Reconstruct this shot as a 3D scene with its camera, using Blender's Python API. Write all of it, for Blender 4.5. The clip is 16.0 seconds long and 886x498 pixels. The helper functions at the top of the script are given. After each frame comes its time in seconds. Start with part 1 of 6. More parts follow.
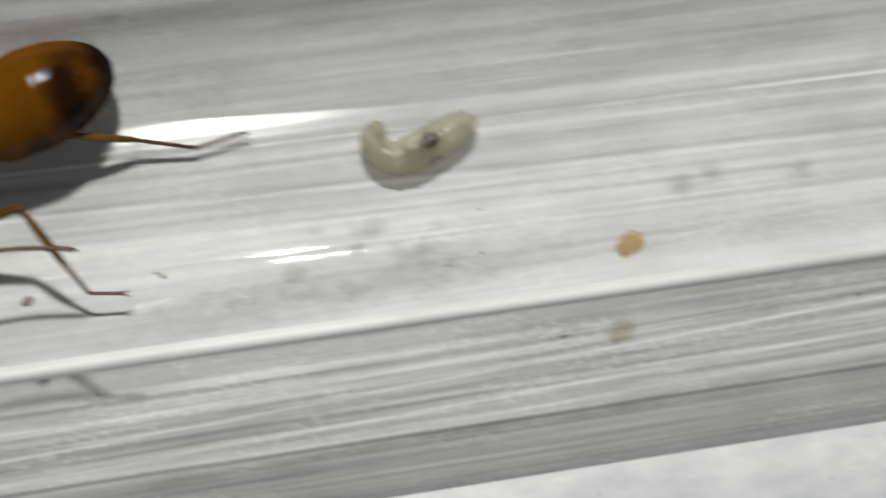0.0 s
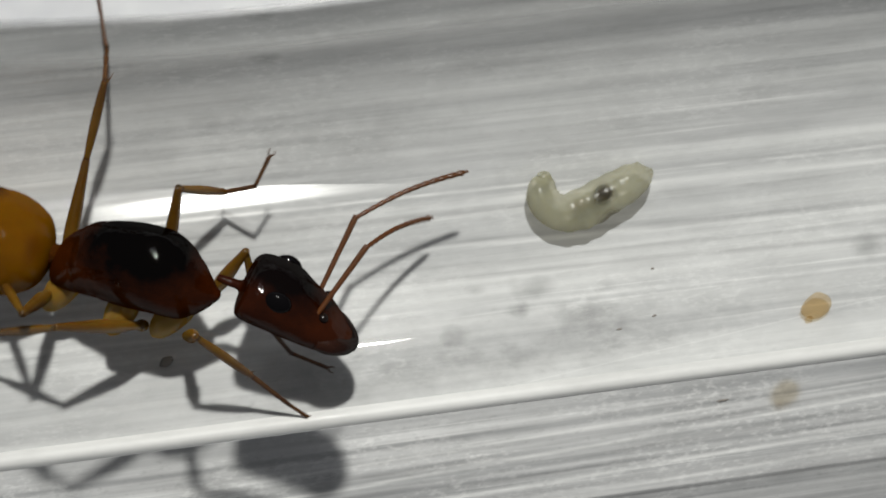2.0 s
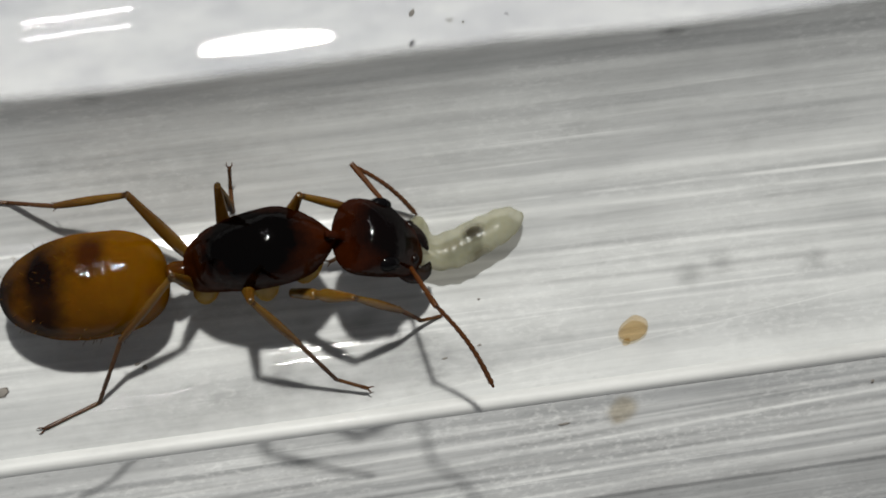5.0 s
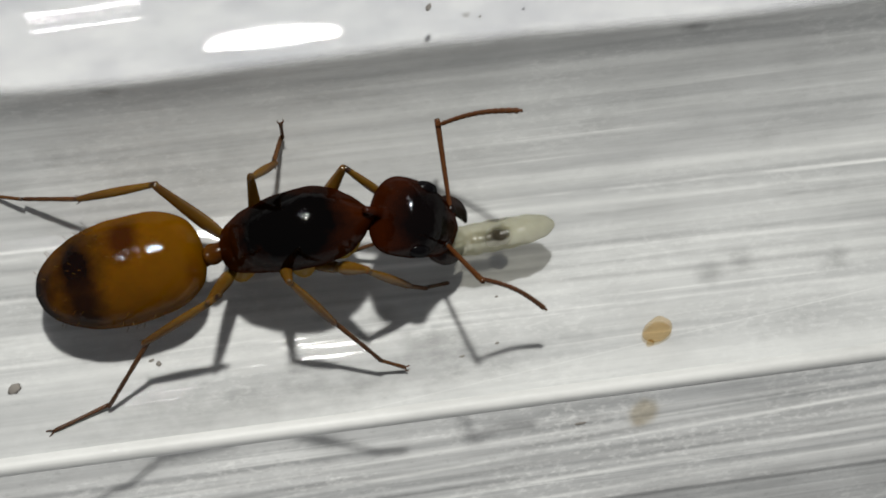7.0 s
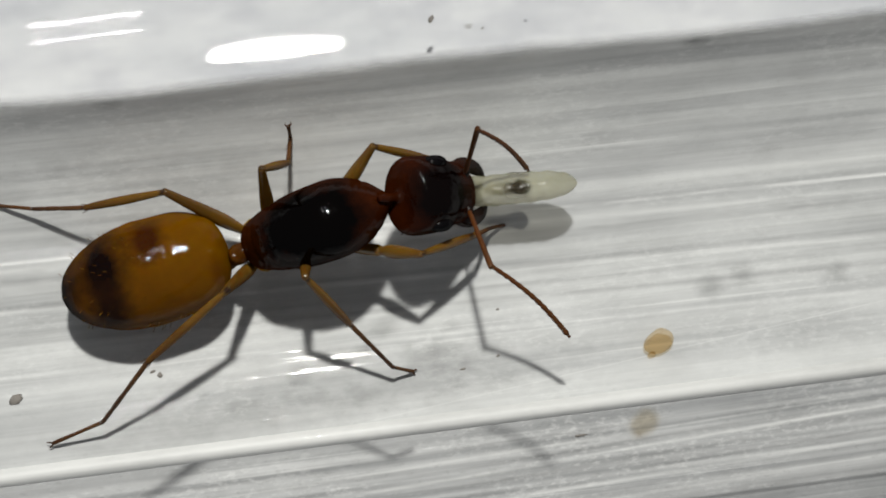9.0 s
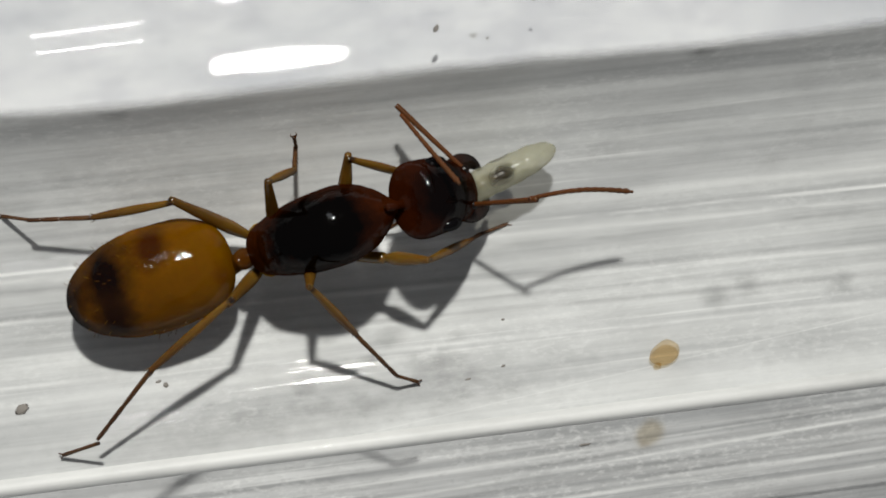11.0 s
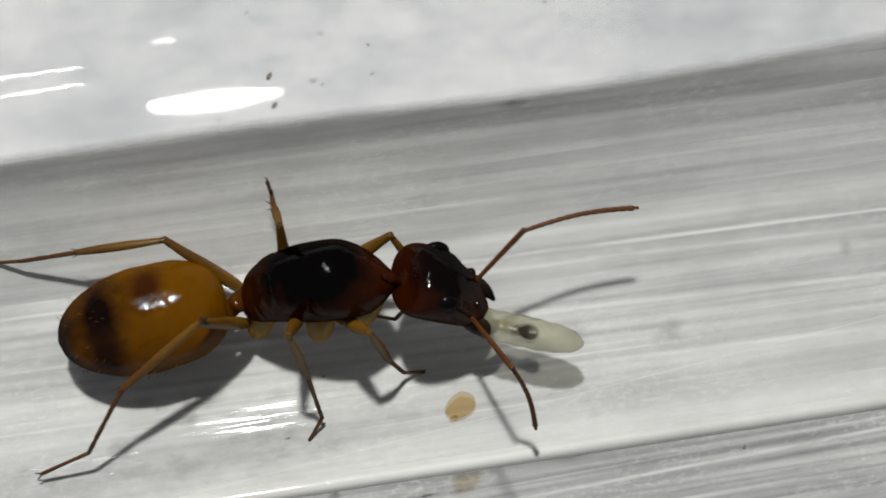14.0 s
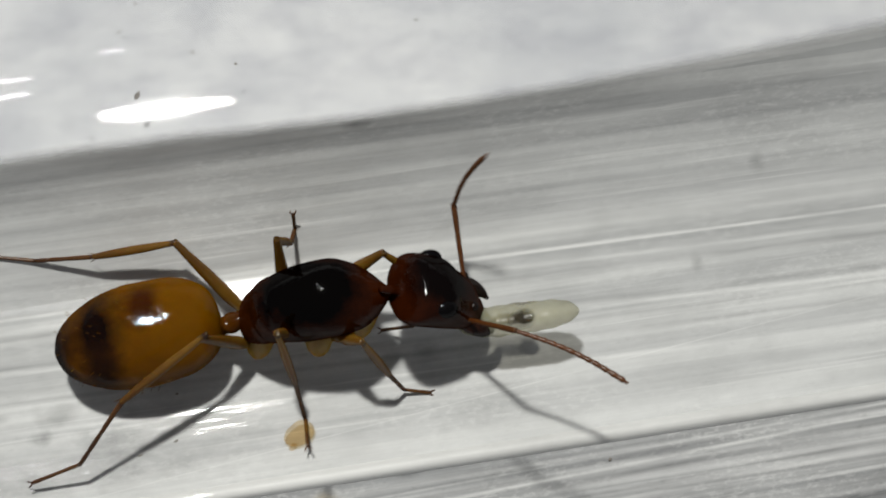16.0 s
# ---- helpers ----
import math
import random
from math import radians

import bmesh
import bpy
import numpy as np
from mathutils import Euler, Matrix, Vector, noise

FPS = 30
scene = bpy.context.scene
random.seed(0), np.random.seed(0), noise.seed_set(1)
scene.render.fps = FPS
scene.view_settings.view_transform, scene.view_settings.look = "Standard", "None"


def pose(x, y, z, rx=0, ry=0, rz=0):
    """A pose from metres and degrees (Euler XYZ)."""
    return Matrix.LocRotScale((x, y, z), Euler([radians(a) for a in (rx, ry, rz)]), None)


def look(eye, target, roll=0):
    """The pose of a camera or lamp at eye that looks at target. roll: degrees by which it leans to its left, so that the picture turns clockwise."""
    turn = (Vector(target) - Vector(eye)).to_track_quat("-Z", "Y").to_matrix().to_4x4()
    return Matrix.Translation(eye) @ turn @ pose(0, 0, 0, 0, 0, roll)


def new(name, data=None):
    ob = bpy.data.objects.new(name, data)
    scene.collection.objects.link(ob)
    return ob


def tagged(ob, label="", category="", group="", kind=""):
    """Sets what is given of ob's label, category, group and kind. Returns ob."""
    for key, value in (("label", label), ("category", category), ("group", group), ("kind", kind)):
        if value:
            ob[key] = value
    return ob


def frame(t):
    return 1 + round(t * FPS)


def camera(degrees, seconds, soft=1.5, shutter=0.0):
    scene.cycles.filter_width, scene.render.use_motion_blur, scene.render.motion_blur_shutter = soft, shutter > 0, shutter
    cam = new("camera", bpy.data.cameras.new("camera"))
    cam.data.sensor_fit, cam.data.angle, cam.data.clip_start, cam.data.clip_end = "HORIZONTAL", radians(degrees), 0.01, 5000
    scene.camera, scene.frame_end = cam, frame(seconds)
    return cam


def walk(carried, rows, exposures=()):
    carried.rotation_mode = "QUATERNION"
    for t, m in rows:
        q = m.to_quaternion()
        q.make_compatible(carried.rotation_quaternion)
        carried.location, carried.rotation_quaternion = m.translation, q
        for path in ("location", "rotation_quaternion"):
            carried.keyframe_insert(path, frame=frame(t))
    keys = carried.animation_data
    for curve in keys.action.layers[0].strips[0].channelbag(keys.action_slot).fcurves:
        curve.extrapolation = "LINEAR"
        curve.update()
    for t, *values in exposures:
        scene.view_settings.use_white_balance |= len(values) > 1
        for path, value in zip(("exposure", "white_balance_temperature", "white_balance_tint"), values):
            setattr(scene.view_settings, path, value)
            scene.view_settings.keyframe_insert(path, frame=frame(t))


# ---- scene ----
MM = 0.001
TILT = 6.0      # the camera leans this far along the tube


def at(x, y, z, rx=0, ry=0, rz=0):
    """A pose from millimetres and degrees."""
    return pose(x * MM, y * MM, z * MM, rx, ry, rz)


def view(x, y, height, turn):
    """The camera over the point (x, y), in millimetres, leaning along the tube."""
    return at(x, y, height, 0, -TILT, -turn)


# ---- camera ----
EXPOSURES = [(0.0, 0.01), (0.5, -0.04), (3.0, -0.02), (5.0, -0.05), (7.5, 0.0), (12.5, 0.0), (14.0, -0.05), (16.0, -0.05)]
cam = camera(30, 16.0, soft=1.9, shutter=0.5)
walk(cam, [
    (0, view(-4.176, -1.393, 36.90, 7.88)),
    (0.2, view(-5.866, -0.678, 36.35, 7.55)),
    (0.3, view(-6.254, -0.259, 36.01, 7.38)),
    (0.5, view(-7.961, 0.209, 34.40, 7.25)),
    (0.7, view(-8.104, 0.290, 34.00, 7.20)),
    (1, view(-8.218, -0.075, 33.83, 7.16)),
    (1.5, view(-7.699, 0.102, 33.29, 6.94)),
    (2, view(-7.194, 0.195, 33.80, 6.91)),
    (2.5, view(-6.487, 0.128, 34.27, 7.17)),
    (3, view(-6.261, 0.267, 35.40, 7.18)),
    (3.5, view(-4.693, 0.235, 34.99, 7.14)),
    (4, view(-3.375, 0.481, 34.58, 7.13)),
    (4.5, view(-3.110, 0.424, 34.65, 7.22)),
    (5, view(-3.676, 0.465, 35.25, 7.20)),
    (7.5, view(-4.069, 0.409, 34.75, 6.81)),
    (8, view(-4.133, 0.510, 34.80, 6.71)),
    (8.5, view(-4.123, 0.594, 34.93, 6.67)),
    (9, view(-4.020, 0.666, 34.85, 6.62)),
    (11.5, view(-4.125, 0.923, 34.93, 6.54)),
    (12, view(-4.060, 0.973, 35.10, 6.50)),
    (12.5, view(-3.539, 1.110, 35.35, 6.41)),
    (13, view(-2.681, 1.263, 35.82, 6.47)),
    (13.5, view(-1.034, 1.532, 35.61, 6.95)),
    (14, view(-0.147, 1.635, 34.80, 7.77)),
    (14.5, view(0.543, 1.601, 35.08, 8.09)),
    (15, view(1.490, 1.402, 35.41, 8.03)),
    (15.5, view(2.366, 1.440, 35.63, 7.93)),
    (16, view(2.973, 1.610, 35.57, 8.05)),
], EXPOSURES)

# ---- light ----
LAMP_Y, LAMP_Z = 34.1, 67
world = bpy.data.worlds.new("room_light")
scene.world = world
world.use_nodes = True
world.node_tree.nodes["Background"].inputs["Color"].default_value = (0.93, 0.96, 1.0, 1)
world.node_tree.nodes["Background"].inputs["Strength"].default_value = 0.115

# the lamp's small bright core, with a wider weak light added to broaden its highlights
for long, high, power in ((3.6, 2.6, 0.0450), (8.5, 6.0, 0.0086)):
    lamp_data = bpy.data.lights.new("desk_lamp_light", "AREA")
    lamp_data.shape, lamp_data.size, lamp_data.size_y = "ELLIPSE", long * MM, high * MM
    lamp_data.energy, lamp_data.color = power, (0.994, 0.99, 0.932)
    lamp = new("desk_lamp_light", lamp_data)
    lamp.matrix_world = look((-2.2 * MM, LAMP_Y * MM, LAMP_Z * MM), (0, 0, 0))
for x, y, z, long, power in ((-13.6, 51, 56.8, 7.0, 0.0010), (-13.7, 46.3, 60.3, 7.0, 0.0010), (-4.9, 58.3, 50.8, 1.4, 0.0002)):
    strip_data = bpy.data.lights.new("lamp_strip_light", "AREA")
    strip_data.shape, strip_data.size, strip_data.size_y, strip_data.energy = "RECTANGLE", long * MM, 1.2 * MM, power
    strip = new("lamp_strip_light", strip_data)
    strip.matrix_world = look((x * MM, y * MM, z * MM), (0, 0, 0))


# ---- materials ----
class Nodes:
    """A material's node tree with short calls."""

    def __init__(self, name):
        self.m = bpy.data.materials.new(name)
        self.m.use_nodes = True
        self.t = self.m.node_tree
        self.bsdf = self.t.nodes["Principled BSDF"]
        self.out = self.t.nodes["Material Output"]
        self.coords = self.t.nodes.new("ShaderNodeTexCoord").outputs["Object"]

    def node(self, kind, **values):
        n = self.t.nodes.new(kind)
        for key, value in values.items():
            n.inputs[key.replace("_", " ")].default_value = value
        return n

    def link(self, a, b):
        self.t.links.new(a, b)

    def scaled(self, sx, sy, sz, shift=(0, 0, 0)):
        """Object coordinates in millimetres times the three factors."""
        n = self.node("ShaderNodeMapping", Scale=(sx * 1000, sy * 1000, sz * 1000), Location=shift)
        self.link(self.coords, n.inputs["Vector"])
        return n.outputs["Vector"]

    def noise(self, vector, detail=3.0, rough=0.55, scale=1.0):
        n = self.node("ShaderNodeTexNoise", Scale=scale, Detail=detail, Roughness=rough)
        self.link(vector, n.inputs["Vector"])
        return n.outputs["Fac"]

    def ramp(self, fac, stops):
        n = self.node("ShaderNodeValToRGB")
        el = n.color_ramp.elements
        while len(el) < len(stops):
            el.new(0.5)
        for e, (p, c) in zip(el, stops):
            e.position, e.color = p, (c, c, c, 1) if isinstance(c, (int, float)) else (*c, 1)
        self.link(fac, n.inputs["Fac"])
        return n.outputs["Color"]

    def mix(self, a, b, fac, kind="MIX"):
        n = self.t.nodes.new("ShaderNodeMix")
        n.data_type, n.blend_type = "RGBA", kind
        for value, slot in ((fac, n.inputs["Factor"]), (a, n.inputs["A"]), (b, n.inputs["B"])):
            if isinstance(value, bpy.types.NodeSocket):
                self.link(value, slot)
            elif isinstance(value, (int, float)):
                slot.default_value = value
            else:
                slot.default_value = (*value, 1)
        return n.outputs["Result"]

    def bump(self, height, strength, distance, below=None):
        n = self.node("ShaderNodeBump", Strength=strength, Distance=distance * MM)
        self.link(height, n.inputs["Height"])
        if below:
            self.link(below, n.inputs["Normal"])
        return n.outputs["Normal"]

    def done(self, colour=None, normal=None, **values):
        if colour is not None:
            if isinstance(colour, bpy.types.NodeSocket):
                self.link(colour, self.bsdf.inputs["Base Color"])
            else:
                self.bsdf.inputs["Base Color"].default_value = (*colour, 1)
        if normal is not None:
            self.link(normal, self.bsdf.inputs["Normal"])
        for key, value in values.items():
            self.bsdf.inputs[key.replace("_", " ")].default_value = value
        return self.m


def streaked(name, dark, light, gloss, fine=1.0, seed=0.0, lines=0.35, smudges_and_shade=(), lip=False, flecks=0.0, stripes=()):
    """Drawn plastic or glass wall: soft long streaks, cloudy patches, faint scratches, pale and dark stripes, smudge
    and painted shade spots (x, y, half length, half width, strength).
    """
    n = Nodes(name)
    broad = n.ramp(n.noise(n.scaled(0.03, 1.5, 0.6, (seed, 3, 1)), 3, 0.55), [(0.36, 0.0), (0.62, 1.0)])
    thin = n.ramp(n.noise(n.scaled(0.06, 3.6 * fine, 1.5 * fine, (2, seed, 5)), 5, 0.65), [(0.36, 0.0), (0.66, 1.0)])
    cloud = n.noise(n.scaled(0.4, 0.8, 0.8, (seed, 1, 8)), 5, 0.6)
    grain = n.noise(n.scaled(2.2, 6, 6), 4, 0.7)
    colour = n.mix(n.mix(dark, light, broad), n.mix(dark, light, thin), lines)
    colour = n.mix(colour, n.ramp(cloud, [(0.3, 0.74), (0.58, 1.0)]), 0.6, "MULTIPLY")
    colour = n.mix(colour, n.ramp(grain, [(0.3, 0.78), (0.7, 1.0)]), 0.3, "MULTIPLY")
    scratch = n.ramp(n.noise(n.scaled(0.11, 6.0 * fine, 3.0, (seed + 3, 6, 2)), 3, 0.55), [(0.62, 0.0), (0.74, 1.0)])
    colour = n.mix(colour, (0.88, 0.88, 0.87), n.mix((0, 0, 0), scratch, 0.38))
    blot = n.noise(n.scaled(2.0, 2.6, 2.6), 3, 0.55)
    # darken the smudge spots and the patches of painted shade
    for x, y, a, w, much in smudges_and_shade:
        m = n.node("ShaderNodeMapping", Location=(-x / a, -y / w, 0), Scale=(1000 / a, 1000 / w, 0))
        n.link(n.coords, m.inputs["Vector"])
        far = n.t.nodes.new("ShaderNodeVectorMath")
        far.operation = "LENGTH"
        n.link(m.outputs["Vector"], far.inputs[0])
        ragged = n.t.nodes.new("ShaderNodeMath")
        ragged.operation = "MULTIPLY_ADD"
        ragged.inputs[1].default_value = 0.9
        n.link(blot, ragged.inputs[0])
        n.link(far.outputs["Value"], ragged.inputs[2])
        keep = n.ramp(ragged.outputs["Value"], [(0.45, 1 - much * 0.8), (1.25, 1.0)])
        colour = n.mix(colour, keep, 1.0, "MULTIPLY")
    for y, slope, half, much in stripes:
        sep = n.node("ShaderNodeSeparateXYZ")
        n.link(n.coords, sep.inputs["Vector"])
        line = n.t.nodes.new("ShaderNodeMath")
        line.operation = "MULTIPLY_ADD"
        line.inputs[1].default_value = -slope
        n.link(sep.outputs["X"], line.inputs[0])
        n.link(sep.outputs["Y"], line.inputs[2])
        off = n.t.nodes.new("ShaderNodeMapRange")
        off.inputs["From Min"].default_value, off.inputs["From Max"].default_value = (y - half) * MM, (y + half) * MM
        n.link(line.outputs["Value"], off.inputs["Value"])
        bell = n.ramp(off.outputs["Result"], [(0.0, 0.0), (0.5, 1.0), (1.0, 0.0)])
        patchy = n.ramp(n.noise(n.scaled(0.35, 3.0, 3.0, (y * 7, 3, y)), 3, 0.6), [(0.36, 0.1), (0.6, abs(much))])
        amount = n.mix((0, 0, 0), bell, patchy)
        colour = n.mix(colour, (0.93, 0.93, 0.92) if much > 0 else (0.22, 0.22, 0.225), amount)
    if flecks:
        crumbs = n.ramp(n.noise(n.scaled(4.2, 9, 9, (1, 4, seed)), 3, 0.65), [(0.50, 0.0), (0.64, 1.0)])
        patch = n.ramp(n.noise(n.scaled(0.25, 0.9, 0.9, (5, seed, 3)), 2, 0.5), [(0.42, 0.0), (0.6, flecks)])
        colour = n.mix(colour, (0.9, 0.9, 0.89), n.mix((0, 0, 0), crumbs, patch))
        pits = n.ramp(n.noise(n.scaled(3.5, 8, 8, (7, 1, seed)), 4, 0.7), [(0.32, 0.6), (0.42, 1.0)])
        colour = n.mix(colour, pits, flecks, "MULTIPLY")
    normal = n.bump(broad, 0.3, 0.03)
    normal = n.bump(thin, 0.25, 0.012, normal)
    normal = n.bump(grain, 0.2, 0.006, normal)
    worn = n.ramp(n.noise(n.scaled(0.3, 8, 4, (seed, 7, 2)), 4, 0.6), [(0.51, 0.0), (0.60, gloss * 1.4)])
    n.link(worn, n.bsdf.inputs["Coat Weight"])
    ridges = n.noise(n.scaled(0.5, 11, 4, (seed, 2, 2)), 3, 0.6)
    n.link(n.bump(ridges, 0.3, 0.006, n.bump(thin, 0.2, 0.008)), n.bsdf.inputs["Coat Normal"])
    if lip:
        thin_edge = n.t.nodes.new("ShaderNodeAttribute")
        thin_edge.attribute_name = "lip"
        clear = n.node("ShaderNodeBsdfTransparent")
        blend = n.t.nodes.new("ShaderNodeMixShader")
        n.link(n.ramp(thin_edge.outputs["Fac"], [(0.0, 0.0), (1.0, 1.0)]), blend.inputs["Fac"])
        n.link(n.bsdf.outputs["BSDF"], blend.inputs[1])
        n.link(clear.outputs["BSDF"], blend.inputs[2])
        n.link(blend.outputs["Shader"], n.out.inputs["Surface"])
    return n.done(colour, normal, Roughness=0.5, IOR=1.45, Coat_Roughness=0.06)


# smudge spots, led by four broad patches of painted shade toning down lit wall
SMUDGES_AND_SHADE = [(-6.0, 2.2, 6.0, 1.3, 0.2), (-2.0, -2.1, 11.0, 1.2, 0.2), (-5.0, -2.75, 7.5, 0.9, 0.3), (-1.0, -2.6, 5.0, 0.7, 0.2), (-2.24, -1.68, 0.6, 0.35, 0.6), (-1.9, -1.25, 1.1, 0.5, 0.38), (-0.9, -1.95, 1.5, 0.8, 0.42), (-3.7, -2.05, 0.7, 0.5, 0.42), (-3.1, -1.15, 0.45, 0.25, 0.35),
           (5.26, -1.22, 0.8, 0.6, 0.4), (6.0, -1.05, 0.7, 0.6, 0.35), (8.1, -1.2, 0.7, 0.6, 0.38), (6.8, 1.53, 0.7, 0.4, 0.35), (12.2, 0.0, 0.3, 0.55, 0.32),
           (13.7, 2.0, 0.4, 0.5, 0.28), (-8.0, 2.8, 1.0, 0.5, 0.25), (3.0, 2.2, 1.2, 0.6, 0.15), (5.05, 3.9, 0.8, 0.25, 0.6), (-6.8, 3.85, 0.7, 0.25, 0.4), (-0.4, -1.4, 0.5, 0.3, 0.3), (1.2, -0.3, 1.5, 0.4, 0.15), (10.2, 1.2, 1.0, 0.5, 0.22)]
# pale stripes paint in gleaming ridges and brighter wall; dark streaks run between
GLEAMS_AND_STREAKS = [(1.7, -0.02, 0.55, 0.22), (0.86, -0.012, 0.06, 0.85), (0.41, -0.02, 0.11, -0.5), (-0.2, -0.027, 0.10, -0.45), (-0.93, -0.025, 0.10, -0.42), (-0.32, -0.03, 0.08, 0.5), (0.62, -0.02, 0.09, 0.4), (-0.66, -0.02, 0.08, -0.3),
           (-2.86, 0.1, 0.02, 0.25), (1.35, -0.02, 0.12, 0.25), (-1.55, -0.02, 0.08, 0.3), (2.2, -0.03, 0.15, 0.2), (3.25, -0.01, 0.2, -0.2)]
MAT_FLOOR = streaked("scuffed_tube_wall", (0.42, 0.425, 0.43), (0.69, 0.695, 0.69), 0.36, 1.0, 0.0, 0.34, SMUDGES_AND_SHADE, True, 0.15, GLEAMS_AND_STREAKS)
SIDE_STRIPES = [(-5.13, 0.04, 0.07, 0.8), (-4.96, 0.04, 0.08, -0.5), (-5.35, 0.04, 0.10, -0.5), (-4.46, 0.02, 0.06, -0.35), (-5.81, 0.03, 0.08, 0.6), (-5.60, 0.03, 0.07, -0.5),
                (-6.53, 0.03, 0.2, -0.5), (-6.22, 0.03, 0.06, 0.4), (-4.72, 0.03, 0.05, 0.4)]
MAT_SIDE = streaked("scuffed_tube_side", (0.36, 0.365, 0.375), (0.74, 0.74, 0.74), 0.25, 1.5, 4.0, 0.48, flecks=0.34, stripes=SIDE_STRIPES)
MAT_RIM = streaked("pale_rim", (0.62, 0.62, 0.61), (0.80, 0.80, 0.79), 0.4, 0.6, 7.0)


def paper():
    """White paper seen through the clear wall: fibres, clouds, drifts of grey and a few dark marks."""
    n = Nodes("white_paper")
    fibre = n.noise(n.scaled(3, 3, 3), 5, 0.65)
    cloud = n.noise(n.scaled(0.18, 0.4, 0.4), 4, 0.6)
    drift = n.noise(n.scaled(0.6, 1.1, 1.1, (4, 2, 0)), 5, 0.65)
    colour = n.mix(n.ramp(cloud, [(0.32, (0.68, 0.69, 0.72)), (0.62, (0.88, 0.88, 0.89))]), n.ramp(fibre, [(0.3, 0.9), (0.7, 1.0)]), 0.5, "MULTIPLY")
    colour = n.mix(colour, n.ramp(drift, [(0.34, (0.80, 0.80, 0.83)), (0.60, (1.0, 1.0, 1.0))]), 0.8, "MULTIPLY")
    marks = n.ramp(n.noise(n.scaled(1.5, 2.4, 2.4, (1, 9, 0)), 3, 0.55), [(0.20, 1.0), (0.29, 0.0)])
    colour = n.mix(colour, (0.45, 0.44, 0.44), marks)
    return n.done(colour, n.bump(fibre, 0.3, 0.02), Roughness=0.85)


MAT_PAPER = paper()


def clear_wall(name, tint, rough, drawn_out=0.0, shine=0.05):
    """Thin clear glass: see-through, with the gloss of its surface, spread across fine lines drawn along it."""
    n = Nodes(name)
    see = n.node("ShaderNodeBsdfTransparent", Color=(*tint, 1))
    gloss = n.node("ShaderNodeBsdfGlossy", Roughness=rough)
    gloss.inputs["Anisotropy"].default_value = -drawn_out
    across = n.t.nodes.new("ShaderNodeTangent")
    across.direction_type, across.axis = "RADIAL", "X"
    n.link(across.outputs["Tangent"], gloss.inputs["Tangent"])
    smear = n.noise(n.scaled(0.05, 2.5, 2.5), 3, 0.6)
    n.link(n.bump(smear, 0.2, 0.006), gloss.inputs["Normal"])
    face = n.node("ShaderNodeLayerWeight", Blend=0.5)
    power = n.t.nodes.new("ShaderNodeMath")
    power.operation = "POWER"
    power.inputs[1].default_value = 5.0
    n.link(face.outputs["Facing"], power.inputs[0])
    fac = n.t.nodes.new("ShaderNodeMath")
    fac.operation = "MULTIPLY_ADD"
    fac.inputs[1].default_value, fac.inputs[2].default_value = 0.5, shine
    n.link(power.outputs["Value"], fac.inputs[0])
    mix = n.t.nodes.new("ShaderNodeMixShader")
    n.link(fac.outputs["Value"], mix.inputs["Fac"])
    n.link(see.outputs["BSDF"], mix.inputs[1])
    n.link(gloss.outputs["BSDF"], mix.inputs[2])
    n.link(mix.outputs["Shader"], n.out.inputs["Surface"])
    n.t.nodes.remove(n.bsdf)
    return n.m


MAT_GLASS = clear_wall("clear_glass", (0.86, 0.865, 0.87), 0.042, 0.45)
MAT_FILM = clear_wall("clear_film", (1.0, 1.0, 1.0), 0.20, 0.2, 0.046)


